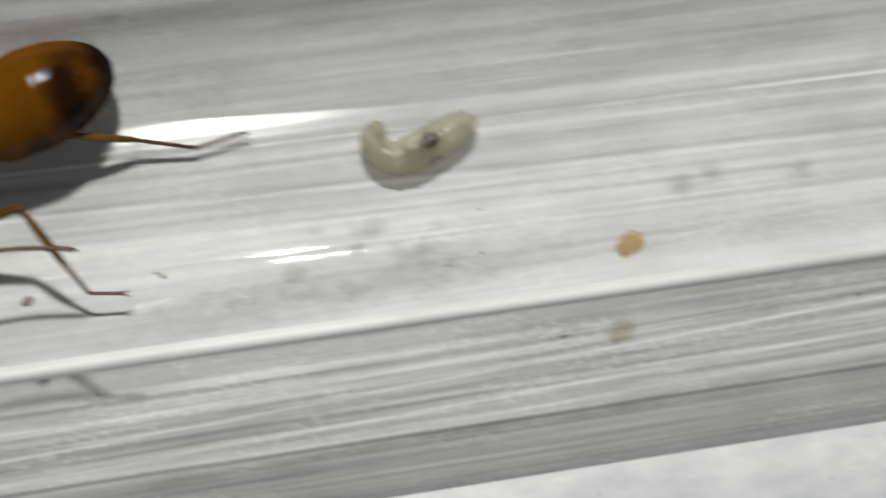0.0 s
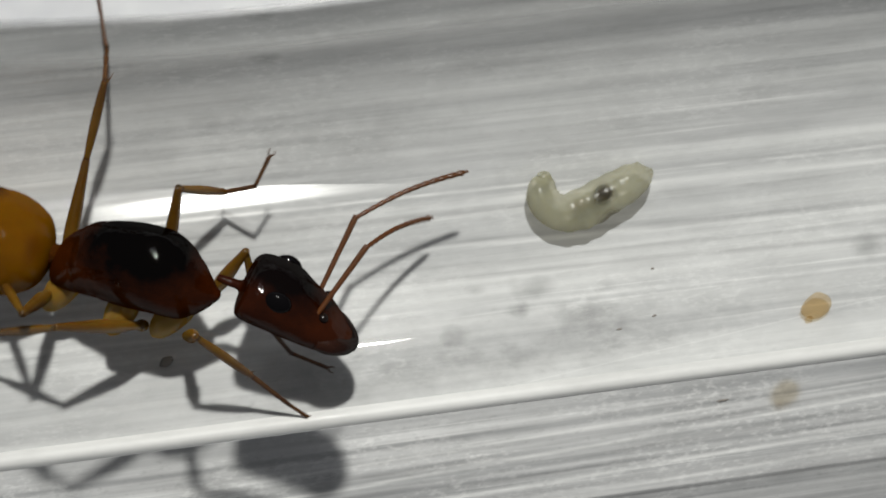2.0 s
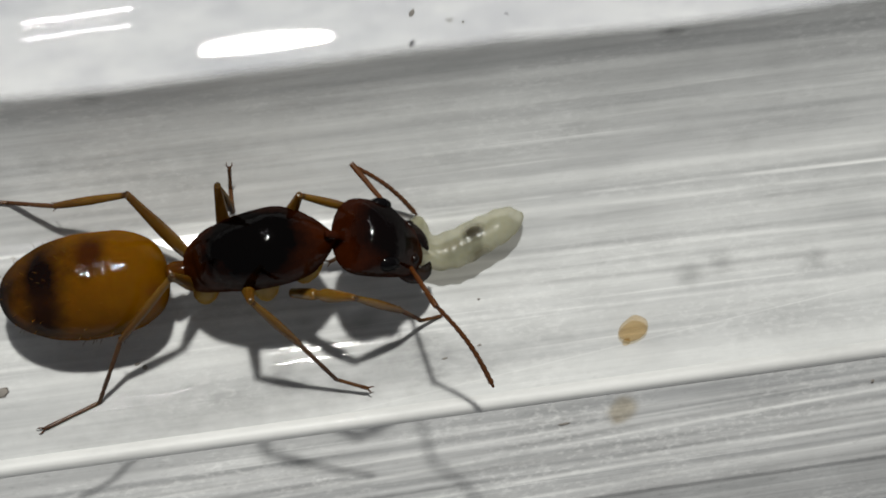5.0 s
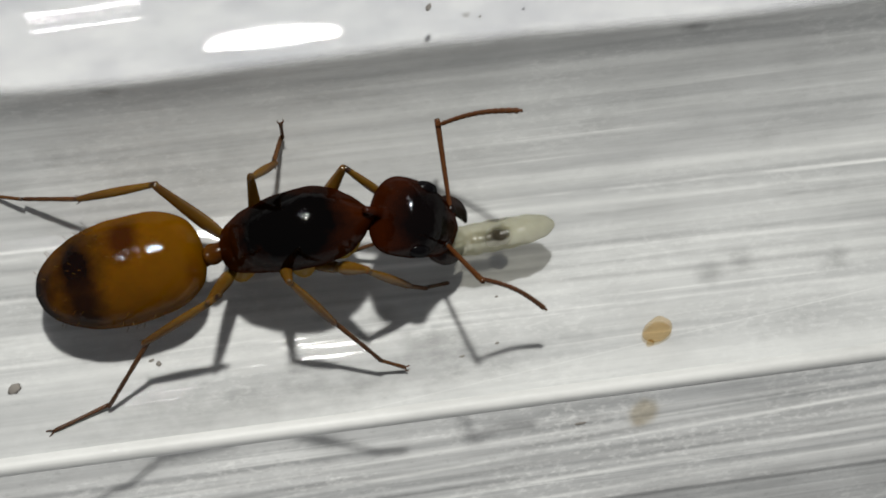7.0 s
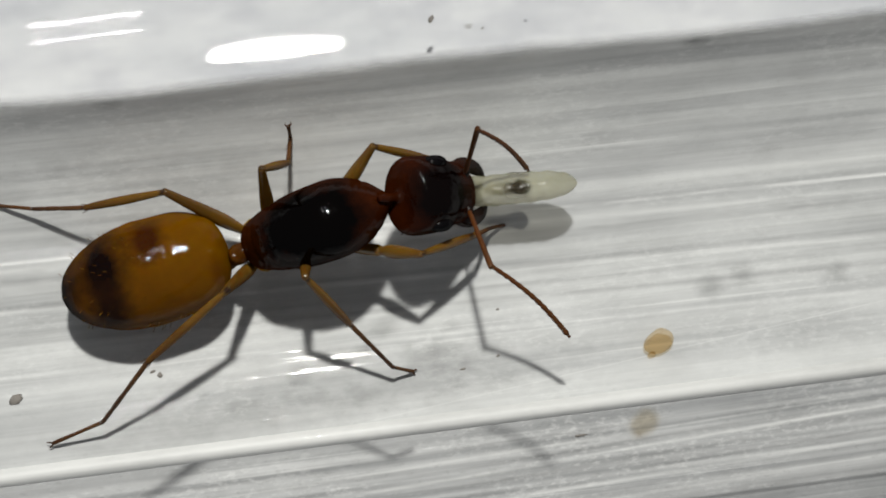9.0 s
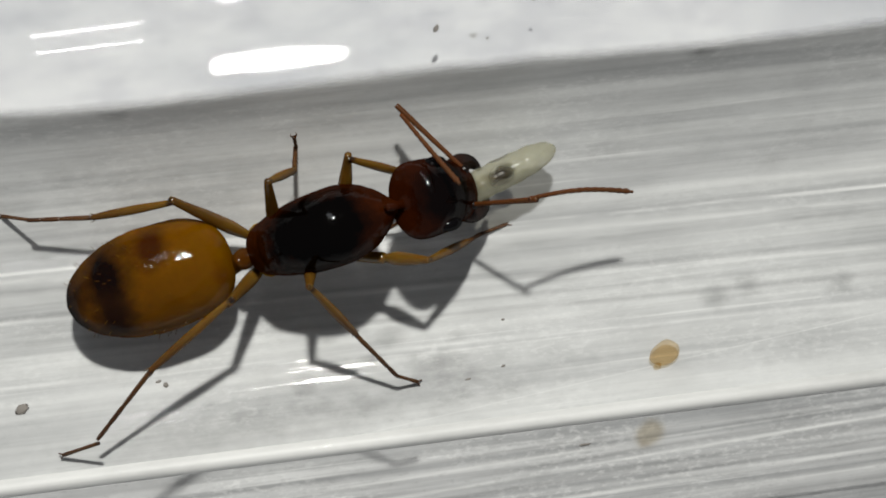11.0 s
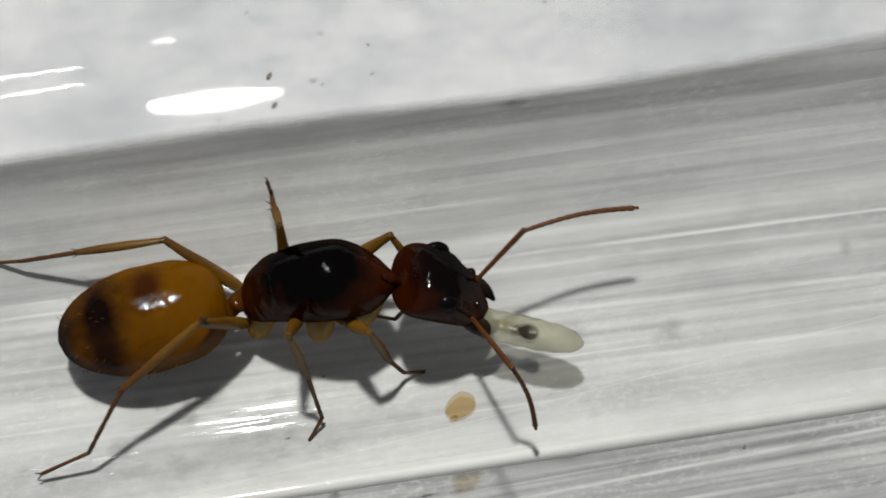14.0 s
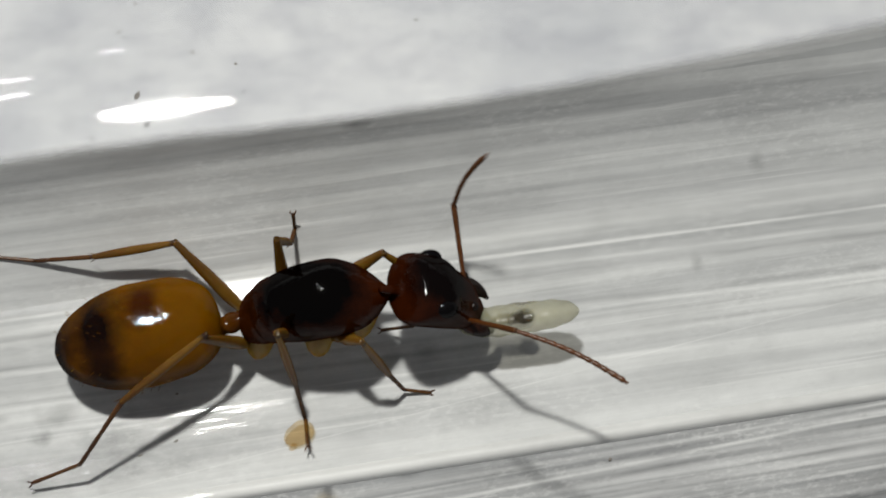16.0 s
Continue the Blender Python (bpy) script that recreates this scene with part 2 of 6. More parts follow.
def cuticle(name, back, front, x0, x1, spots=(), glow=0.25, rough=0.22, radius=(0.5, 0.25, 0.08), gloss=0.04, dent=0.012, depth=0.35, crisp=(0.55, 1.0)):
    """Glossy insect skin with fine dents: colour runs along the part from x0 to x1 (mm), with dark blotches."""
    n = Nodes(name)
    sep = n.node("ShaderNodeSeparateXYZ")
    n.link(n.coords, sep.inputs["Vector"])
    run = n.t.nodes.new("ShaderNodeMapRange")
    for key, value in (("From Min", x0 * MM), ("From Max", x1 * MM)):
        run.inputs[key].default_value = value
    n.link(sep.outputs["X"], run.inputs["Value"])
    colour = n.ramp(run.outputs["Result"], [(0.0, back), (1.0, front)])
    mottle = n.noise(n.scaled(1.7, 2.0, 2.0), 5, 0.62)
    colour = n.mix(colour, n.ramp(mottle, [(0.3, 0.55), (0.7, 1.0)]), 0.5, "MULTIPLY")
    for centre, size, dark in spots:
        m = n.node("ShaderNodeMapping", Location=tuple(-c / s for c, s in zip(centre, size)), Scale=tuple(1000 / s for s in size))
        n.link(n.coords, m.inputs["Vector"])
        far = n.t.nodes.new("ShaderNodeVectorMath")
        far.operation = "LENGTH"
        n.link(m.outputs["Vector"], far.inputs[0])
        soft = n.t.nodes.new("ShaderNodeMath")
        soft.operation = "MULTIPLY_ADD"
        n.link(mottle, soft.inputs[0])
        soft.inputs[1].default_value = 0.5
        n.link(far.outputs["Value"], soft.inputs[2])
        colour = n.mix(dark, colour, n.ramp(soft.outputs["Value"], [(crisp[0], 0.0), (crisp[1], 1.0)]))
    fine = n.noise(n.scaled(10, 10, 10), 4, 0.65)
    n.bsdf.inputs["Subsurface Radius"].default_value = radius
    skin = n.bump(fine, 0.3, 0.008, n.bump(mottle, 0.3, 0.02))
    shine = n.node("ShaderNodeBsdfGlossy", Roughness=rough)
    dents = n.noise(n.scaled(4.5, 4.5, 4.5, (2, 6, 1)), 2, 0.5)
    n.link(n.bump(dents, 0.5, dent, skin), shine.inputs["Normal"])
    both = n.node("ShaderNodeMixShader", Fac=gloss)
    n.link(n.bsdf.outputs["BSDF"], both.inputs[1])
    n.link(shine.outputs["BSDF"], both.inputs[2])
    n.link(both.outputs["Shader"], n.out.inputs["Surface"])
    return n.done(colour, skin, Roughness=0.6, IOR=1.4, Subsurface_Weight=glow, Subsurface_Scale=depth * MM, Specular_IOR_Level=0.0)


HONEY = (0.150, 0.058, 0.0006)
MAT_GASTER = cuticle("amber_gaster", HONEY, (0.110, 0.037, 0.0005), 0.3, 3.2,
                     [((1.42, -0.62, 0.7), (0.72, 0.85, 1.0), (0.040, 0.010, 0.0010)), ((0.30, 0.3, 0.5), (0.3, 0.6, 0.5), (0.10, 0.034, 0.002)),
                      ((2.42, -0.30, 0.7), (1.00, 1.45, 1.8), (0.0045, 0.0012, 0.0006)), ((2.46, 0.42, 0.6), (0.75, 1.0, 1.5), (0.014, 0.0042, 0.0012)),
                      ((3.48, 0.12, 0.0), (1.20, 1.8, 1.8), (0.006, 0.002, 0.001))], 0.5, 0.05, radius=(0.8, 0.36, 0.05), gloss=0.024, dent=0.045, depth=0.35, crisp=(0.5, 1.05))
MAT_THORAX = cuticle("dark_thorax", (0.054, 0.0115, 0.0016), (0.040, 0.0080, 0.0012), -1.8, 1.3,
                     [((-0.1, 0.0, -1.0), (1.8, 1.5, 0.85), (0.22, 0.12, 0.035)), ((0.15, 0.0, 0.95), (2.75, 2.15, 1.65), (0.0007, 0.0003, 0.0002))], 0.0, 0.07, gloss=0.021, dent=0.03, crisp=(0.55, 1.1))
MAT_HEAD = cuticle("dark_head", (0.032, 0.0060, 0.0010), (0.038, 0.0075, 0.0012), 0.0, 2.2, [((0.65, 0.0, 0.9), (2.3, 1.95, 1.45), (0.0018, 0.0006, 0.0005))], 0.0, 0.07, gloss=0.026, dent=0.045)
MAT_EYE = cuticle("black_eye", (0.003, 0.0025, 0.003), (0.003, 0.0025, 0.003), -1, 1, (), 0.0, 0.12, gloss=0.02, dent=0.004)
MAT_JAW = cuticle("black_jaw", (0.025, 0.007, 0.003), (0.008, 0.004, 0.003), 0, 0.6, (), 0.05, 0.25)
MAT_FEMUR = cuticle("amber_leg", (0.18, 0.092, 0.012), (0.115, 0.052, 0.007), 0, 1.8, (), 0.5, 0.17, gloss=0.09, depth=0.15)
MAT_WAIST = cuticle("brown_waist", (0.055, 0.016, 0.002), (0.11, 0.040, 0.002), 0, 0.5, (), 0.3, 0.2, gloss=0.02)
# honey leg bases; the paler tone paints in light bounced off the floor
MAT_COXA = cuticle("honey_leg_base", (0.30, 0.17, 0.028), (0.34, 0.20, 0.035), -1.5, 1.0, (), 0.6, 0.15, gloss=0.04, depth=0.25)
MAT_SHIN = cuticle("brown_leg", (0.17, 0.085, 0.009), (0.10, 0.042, 0.006), 0, 1.8, [((0.02, 0, 0), (0.16, 0.2, 0.2), (0.022, 0.009, 0.004))], 0.4, 0.22, gloss=0.07, depth=0.15)
MAT_TOE = cuticle("dark_leg", (0.11, 0.045, 0.012), (0.06, 0.024, 0.009), 0, 1.2, [((0.0, 0, 0), (0.12, 0.2, 0.2), (0.03, 0.012, 0.005))], 0.3, 0.35, depth=0.15)
MAT_FEELER = cuticle("brown_antenna", (0.11, 0.034, 0.008), (0.10, 0.036, 0.010), 0, 2, (), 0.2, 0.35, depth=0.15)
MAT_LARVA = cuticle("pale_larva", (0.38, 0.375, 0.265), (0.41, 0.405, 0.295), 0, 2.4, [((1.34, 0.0, 0.3), (0.42, 0.36, 0.5), (0.10, 0.085, 0.055)), ((1.34, -0.5, 0.06), (0.46, 0.5, 0.36), (0.09, 0.075, 0.05))], 0.4, 0.25, (0.8, 0.7, 0.5), gloss=0.03, dent=0.03)
MAT_GUT = cuticle("dark_gut", (0.20, 0.13, 0.045), (0.010, 0.008, 0.006), 0.85, 1.2, (), 0.0, 0.5, gloss=0.0)
MAT_SEED = cuticle("tan_seed", (0.36, 0.19, 0.03), (0.44, 0.26, 0.06), -0.4, 0.3, [((0.1, 0.05, 0.25), (0.6, 0.5, 0.5), (0.42, 0.23, 0.03))], 0.0, 0.55, gloss=0.01)


def see_through(m, much, tint=(1.0, 1.0, 1.0)):
    """Lets part of the light pass straight through a thin pale skin, tinted by it."""
    t = m.node_tree
    blend, clear = t.nodes.new("ShaderNodeMixShader"), t.nodes.new("ShaderNodeBsdfTransparent")
    blend.inputs["Fac"].default_value = much
    clear.inputs["Color"].default_value = (*tint, 1)
    surface = t.nodes["Material Output"].inputs["Surface"]
    t.links.new(surface.links[0].from_socket, blend.inputs[1])
    t.links.new(clear.outputs["BSDF"], blend.inputs[2])
    t.links.new(blend.outputs["Shader"], surface)


see_through(MAT_LARVA, 0.55, (1.0, 0.985, 0.93))
see_through(MAT_GUT, 0.72)
see_through(MAT_SEED, 0.85, (0.985, 0.93, 0.82))


# ---- mesh helpers ----
def mesh_object(name, verts, faces, material, parent=None, label="", smooth=True):
    data = bpy.data.meshes.new(name)
    data.from_pydata([(x * MM, y * MM, z * MM) for x, y, z in verts], [], faces)
    data.update()
    if smooth:
        data.polygons.foreach_set("use_smooth", [True] * len(data.polygons))
    data.materials.append(material)
    ob = new(name, data)
    ob.parent = parent
    if label:
        tagged(ob, label)
    return ob


def rings(path, seg=24, wobble=0.0):
    """A closed skin round stations (centre, across, upward, half width, half height)."""
    verts, faces = [], []
    for centre, side, up, a, b in path:
        for i in range(seg):
            w = 2 * math.pi * i / seg
            k = 1 + wobble * noise.noise(Vector(centre) * 1.7 + Vector((math.cos(w), math.sin(w), 0)))
            verts.append(tuple(Vector(centre) + side * (a * k * math.cos(w)) + up * (b * k * math.sin(w))))
    rows = len(path)
    for r in range(rows - 1):
        for i in range(seg):
            j = (i + 1) % seg
            faces.append((r * seg + i, r * seg + j, r * seg + seg + j, r * seg + seg + i))
    faces.append(tuple(reversed(range(seg))))
    faces.append(tuple(range((rows - 1) * seg, rows * seg)))
    return verts, faces


def fair(stations, count):
    """Stations (x, zc, ry, rz) drawn out smoothly to count of them."""
    st = np.array(stations, float)
    s = np.linspace(0, len(st) - 1, count)
    out = np.empty((count, st.shape[1]))
    for n, u in enumerate(s):
        i = min(int(u), len(st) - 2)
        f = u - i
        p0, p1, p2, p3 = st[max(i - 1, 0)], st[i], st[i + 1], st[min(i + 2, len(st) - 1)]
        out[n] = 0.5 * (2 * p1 + (p2 - p0) * f + (2 * p0 - 5 * p1 + 4 * p2 - p3) * f * f + (3 * p1 - p0 - 3 * p2 + p3) * f ** 3)
    return out


def lengthwise(stations, count=40, seg=28, wobble=0.0, steps=(), step=0.02):
    side, up = Vector((0, 1, 0)), Vector((0, 0, 1))
    path = []
    for x, zc, ry, rz in fair(stations, count):
        k = 1.0
        for s in steps:
            if s - 0.12 < x <= s:
                k -= step * (x - s + 0.12) / 0.12
        path.append(((x, 0, zc), side, up, max(ry, 0.004) * k, max(rz, 0.004) * k))
    return rings(path, seg, wobble)


def merged(*shapes):
    verts, faces = [], []
    for v, f in shapes:
        n = len(verts)
        verts += v
        faces += [tuple(i + n for i in q) for q in f]
    return verts, faces


def ball(centre, rx, ry, rz, seg=16, rows=10):
    path = []
    for r in range(rows + 1):
        w = math.pi * r / rows
        k = max(math.sin(w), 0.01)
        path.append(((centre[0] - rx * math.cos(w), centre[1], centre[2]), Vector((0, 1, 0)), Vector((0, 0, 1)), ry * k, rz * k))
    return rings(path, seg)


def swept(points, seg=12, wobble=0.0, count=24):
    """A round body along points (x, y, z, radius)."""
    pts = fair(points, count)
    path = []
    for i, p in enumerate(pts):
        a, b = pts[max(i - 1, 0)], pts[min(i + 1, count - 1)]
        d = Vector((b - a)[:3]).normalized()
        side = d.cross(Vector((0, 0, 1)))
        side = side.normalized() if side.length > 0.05 else Vector((0, 1, 0))
        path.append((tuple(p[:3]), side, side.cross(d), max(p[3], 0.004), max(p[3], 0.004)))
    return rings(path, seg, wobble)


# ---- the tube and what it lies on ----
TUBE_R, TUBE_Y = 5.5, -0.2
X0, X1 = -45.0, 55.0


def edge(x):
    """How far across the tube's wall reaches, along it."""
    back, far = max(0.0, -6.5 - x), max(0.0, x - 4.0)
    return 4.10 + 0.12 * math.exp(-(x / 4.5) ** 2) + 0.022 * back ** 1.6 + min(0.9, 0.0063 * far ** 1.8)


def drawn(name, profile, material, columns=60, label="", kind="structure", waver=0.02, reach=False):
    """A long sheet of cross-section (y, z), drawn along the tube with slight wavering."""
    verts, faces = [], []
    n = len(profile)
    for c in range(columns + 1):
        x = X0 + (X1 - X0) * c / columns
        for i, (y, z) in enumerate(profile):
            w = waver * noise.noise(Vector((x * 0.12, i * 0.35, 2)))
            if reach and y > 2:
                ragged = 0.02 * noise.noise(Vector((x * 0.9, 0, 9))) + 0.012 * noise.noise(Vector((x * 4, 4, 9)))
                y = 2 + (y - 2) * (edge(x) + ragged - 2) / 1.95
            verts.append((x, y + w * 0.5, z + w))
    for c in range(columns):
        for i in range(n - 1):
            a = c * n + i
            faces.append((a, a + n, a + n + 1, a + 1))
    ob = mesh_object(name, verts, faces, material)
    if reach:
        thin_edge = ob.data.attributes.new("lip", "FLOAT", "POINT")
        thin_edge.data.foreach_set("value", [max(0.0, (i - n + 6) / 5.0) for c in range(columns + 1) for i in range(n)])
    return tagged(ob, label, "", "", kind)


def ridged(points, amount):
    """The cross-section with fine drawn ridges."""
    rnd = random.Random(5)
    return [(y, z + amount * rnd.uniform(-1, 1)) for y, z in points]


def arc(y_from, y_to, count):
    ys = np.linspace(y_from, y_to, count)
    return [(y, TUBE_R - math.sqrt(TUBE_R ** 2 - (y - TUBE_Y) ** 2) + 0.055 * max(0.0, y - 1.9) ** 2) for y in ys]


table = mesh_object("ground", [(-600, -600, -5.6), (600, -600, -5.6), (600, 600, -5.6), (-600, 600, -5.6)], [(0, 1, 2, 3)], MAT_PAPER)
tagged(table, "plain white paper sheet under the tube", "paper", "", "structure")

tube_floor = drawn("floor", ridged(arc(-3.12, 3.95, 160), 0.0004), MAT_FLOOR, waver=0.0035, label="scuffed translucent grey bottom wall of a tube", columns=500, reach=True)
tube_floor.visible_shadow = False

# added strip that slides out to imitate the refracted shift of the wall's edge
tube_upper = drawn("wall_edge_strip", [(y - 0.1, z - 0.1) for y, z in arc(2.75, 3.95, 40)], MAT_FLOOR, waver=0.0035, label="grey streaked strip added at the tube's upper wall, sliding with the added sleeve", columns=500, reach=True)
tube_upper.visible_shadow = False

rim = drawn("trim", [(-3.12, 0.82), (-3.2, 0.93), (-3.32, 0.97), (-3.42, 0.93), (-3.5, 0.8)], MAT_RIM, label="pale bright rim along the tube's wall")
rim.visible_shadow = False

side = [(-3.5, 0.8), (-3.42, 0.3), (-3.36, -1.0), (-3.42, -2.6), (-3.6, -3.3), (-3.9, -3.4), (-4.25, -3.4)]
side += [(y, -3.4 - 0.047 * (y + 4.25) ** 2 * (1.0 if y > -6.4 else 1.6)) for y in np.linspace(-4.35, -7.98, 60)]
tube_side = drawn("wall_side", ridged(side, 0.012), MAT_SIDE, label="grey streaked side wall of the tube", waver=0.03)
tube_side.visible_shadow = False


def shell(name, y0, z0, radius, start, end, count, label, material):
    prof = [(y0 + radius * math.sin(radians(a)), z0 - radius * math.cos(radians(a))) for a in np.linspace(start, end, count)]
    ob = drawn(name, prof, material, 40, label, waver=0.003)
    ob.visible_shadow = False
    return ob


# added clear sleeve whose curve holds the highlights of the lamps
sleeve = shell("highlight_sleeve", 3.40, -6.21, 8.0, 175.6, 135.6, 60, "clear glass sleeve added beside the tube to carry the lamp's highlights", MAT_GLASS)
# unseen film added over the floor to give the lamp's soft glow
film = shell("glow_film", 0.126, -2.62, 3.0, 179, 156, 30, "unseen clear film added inside the tube to carry the lamp's glow", MAT_FILM)

# ---- the ant ----
LENGTHS = {'L1': [1.46, 1.8, 1.25, 0.81], 'L2': [2.33, 1.75, 0.95, 0.72], 'L3': [2.41, 1.77, 1.31, 1.11], 'R1': [1.15, 1.8, 1.25, 0.62], 'R2': [2.08, 1.81, 1.64, 0.72], 'R3': [2.41, 2.15, 2.0, 1.24], 'AL': [1.8, 2.4], 'AR': [1.8, 2.4]}
ant = tagged(new("ant"), "amber and black queen ant carrying a pale larva", "ant")

thorax = mesh_object("thorax", *merged(
    lengthwise([(-1.92, -0.50, 0.08, 0.12), (-1.83, -0.42, 0.32, 0.32), (-1.58, -0.22, 0.48, 0.55), (-1.20, -0.01, 0.59, 0.73), (-0.85, 0.12, 0.67, 0.82), (-0.24, 0.20, 0.76, 0.87),
                (0.42, 0.21, 0.78, 0.88), (0.84, 0.08, 0.67, 0.82), (1.12, -0.02, 0.49, 0.60), (1.34, -0.08, 0.27, 0.36), (1.46, -0.1, 0.15, 0.20), (1.55, -0.1, 0.08, 0.09), (1.58, -0.1, 0.02, 0.02)], 84, 40, 0.02,
               (-1.15, -0.7, 1.1), 0.05)), MAT_THORAX, ant, "glossy black-brown thorax")
for x, in_by, lean in ((-1.6, 0.2, 0.3), (-0.35, 0.0, 0.15), (0.72, 0.2, 0.35)):
    for s in (-1, 1):
        mesh_object("coxa", *swept([(x + 0.2, s * 0.24, -0.15, 0.1), (x + 0.14, s * (0.36 - in_by), -0.45, 0.27), (x + 0.05 - lean * 0.6, s * (0.48 - in_by), -0.82, 0.29), (x - 0.03 - lean, s * (0.56 - in_by), -1.12, 0.21), (x - 0.07 - lean * 1.2, s * (0.6 - in_by), -1.28, 0.09)]), MAT_COXA, thorax, "honey-coloured leg base")
for s in (-1, 1):
    mesh_object("wing_scar", *ball((-0.52, s * 0.60, 0.42), 0.17, 0.09, 0.12), MAT_JAW, thorax)
mesh_object("scutellum", *ball((-0.78, 0, 0.72), 0.24, 0.40, 0.22), MAT_THORAX, thorax)

petiole = mesh_object("petiole", *lengthwise([(-0.42, -0.1, 0.14, 0.14), (-0.2, -0.05, 0.17, 0.17), (0.05, 0.0, 0.18, 0.24), (0.22, 0.06, 0.22, 0.36), (0.4, 0.0, 0.18, 0.22), (0.62, -0.05, 0.2, 0.2), (0.82, -0.08, 0.16, 0.16)], 18, 18),
                      MAT_WAIST, ant, "brown waist node")

gaster = mesh_object("gaster", *lengthwise([(0.02, 0, 0.14, 0.15), (0.07, 0, 0.42, 0.40), (0.22, 0, 0.70, 0.66), (0.52, 0, 0.91, 0.87), (0.90, 0, 1.03, 0.97), (1.35, 0, 1.07, 1.01), (1.82, 0, 1.08, 1.03),
                                            (2.32, 0, 1.00, 0.95), (2.73, 0, 0.85, 0.81), (3.08, 0, 0.65, 0.62), (3.33, 0, 0.38, 0.37), (3.45, 0, 0.06, 0.06)], 90, 40, 0.012,
                                           (1.15, 2.0, 2.7, 3.1), 0.012), MAT_GASTER, ant, "translucent amber gaster with dark bands")

rnd = random.Random(3)
hairs = []
for i in range(70):
    x, w = rnd.uniform(1.2, 3.38), rnd.uniform(0, 2 * math.pi)
    r = 1.12 * math.sqrt(max(0.02, 1 - ((x - 1.73) / 1.74) ** 2))
    foot_point, out = Vector((x, r * math.cos(w), 0.93 * r * math.sin(w))), Vector((0.6, math.cos(w), math.sin(w))).normalized()
    tip = foot_point + out * rnd.uniform(0.04, 0.09)
    hairs.append(swept([(*(foot_point - out * 0.03), 0.006), (*((foot_point + tip) / 2), 0.005), (*tip, 0.003)], 4, 0, 4))
tagged(mesh_object("hairs", *merged(*hairs), MAT_FEMUR, gaster, "sparse pale hairs"), kind="stuff")

head = mesh_object("head", *lengthwise([(-0.5, -0.06, 0.06, 0.06), (-0.3, -0.05, 0.09, 0.09), (-0.12, -0.03, 0.09, 0.09), (-0.03, -0.02, 0.16, 0.15), (0.0, 0, 0.54, 0.38), (0.06, 0.05, 0.72, 0.53), (0.26, 0.09, 0.785, 0.62), (0.8, 0.10, 0.75, 0.65), (1.22, 0.0, 0.68, 0.56),
                                        (1.65, -0.08, 0.60, 0.46), (1.92, -0.13, 0.50, 0.32), (2.09, -0.16, 0.36, 0.21), (2.24, -0.17, 0.24, 0.13), (2.28, -0.17, 0.05, 0.04)], 56, 36, 0.012), MAT_HEAD, ant, "dark red-brown glossy head")
jaws = []
for s in (-1, 1):
    mesh_object("eye", *ball((0.64, s * 0.605, 0.39), 0.27, 0.15, 0.23), MAT_EYE, head, "black oval eye")
    jaws.append(mesh_object("mandible", *swept([(-0.15, 0, 0, 0.16), (0.14, s * 0.10, 0, 0.19), (0.45, s * 0.10, -0.02, 0.16), (0.70, -s * 0.03, -0.03, 0.12), (0.86, -s * 0.2, -0.03, 0.03)]),
                            MAT_JAW, head, "dark curved mandible"))
    mesh_object("antenna_socket", *ball((1.55, s * 0.36, 0.32), 0.1, 0.1, 0.09), MAT_JAW, head)


def limb(name, points, material, seg=12):
    return mesh_object(name, *swept(points, seg, 0.02, 36), material, ant)


def shin(t, points, material):
    """A shin with its spurs at the far end."""
    spurs = [swept([(t - 0.06, s * 0.03, -0.04, 0.014), (t + 0.06, s * 0.07, -0.10, 0.010), (t + 0.16, s * 0.09, -0.15, 0.003)], 6, 0, 8) for s in (-1, 1)]
    return mesh_object("tibia", *merged(swept(points, 12, 0.02, 20), *spurs), material, ant)


def leg(lengths, back=0.12):
    f, t, a, p = lengths
    foot = merged(swept([(0, 0, 0, 0.04), (p * 0.5, 0, 0, 0.036), (p * 0.9, 0, 0, 0.042), (p, 0, -0.01, 0.03)], 8, 0, 14),
                  *[swept([(p, s * 0.02, 0, 0.02), (p + 0.08, s * 0.06, 0, 0.014), (p + 0.13, s * 0.05, -0.04, 0.005)], 6, 0, 8) for s in (-1, 1)])
    return dict(
        femur=limb("femur", [(-back, 0, 0, 0.10), (0.0, 0, 0, 0.12), (0.12, 0, 0, 0.085), (f * 0.3, 0, 0, 0.138), (f * 0.55, 0, 0, 0.130), (f * 0.8, 0, 0, 0.098), (f, 0, 0, 0.074), (f + 0.05, 0, 0, 0.05)], MAT_FEMUR),
        tibia=shin(t, [(-0.05, 0, 0, 0.05), (0.1, 0, 0, 0.062), (t * 0.45, 0, 0, 0.090), (t * 0.75, 0, 0, 0.084), (t * 0.95, 0, 0, 0.066), (t, 0, 0, 0.055), (t + 0.04, 0, 0, 0.03)], MAT_SHIN),
        tarsus=limb("tarsus", [(-0.04, 0, 0, 0.03), (0.08, 0, 0, 0.05), (a * 0.45, 0, 0, 0.045), (a * 0.5, 0, 0, 0.036), (a * 0.55, 0, 0, 0.046), (a * 0.75, 0, 0, 0.046), (a * 0.79, 0, 0, 0.035), (a * 0.83, 0, 0, 0.045), (a, 0, 0, 0.042), (a + 0.03, 0, 0, 0.025)], MAT_TOE),
        foot=mesh_object("foot", *foot, MAT_TOE, ant))


front_left, middle_left, hind_left = leg(LENGTHS["L1"]), leg(LENGTHS["L2"]), leg(LENGTHS["L3"])
front_right, middle_right, hind_right = leg(LENGTHS["R1"], 0.62), leg(LENGTHS["R2"]), leg(LENGTHS["R3"])


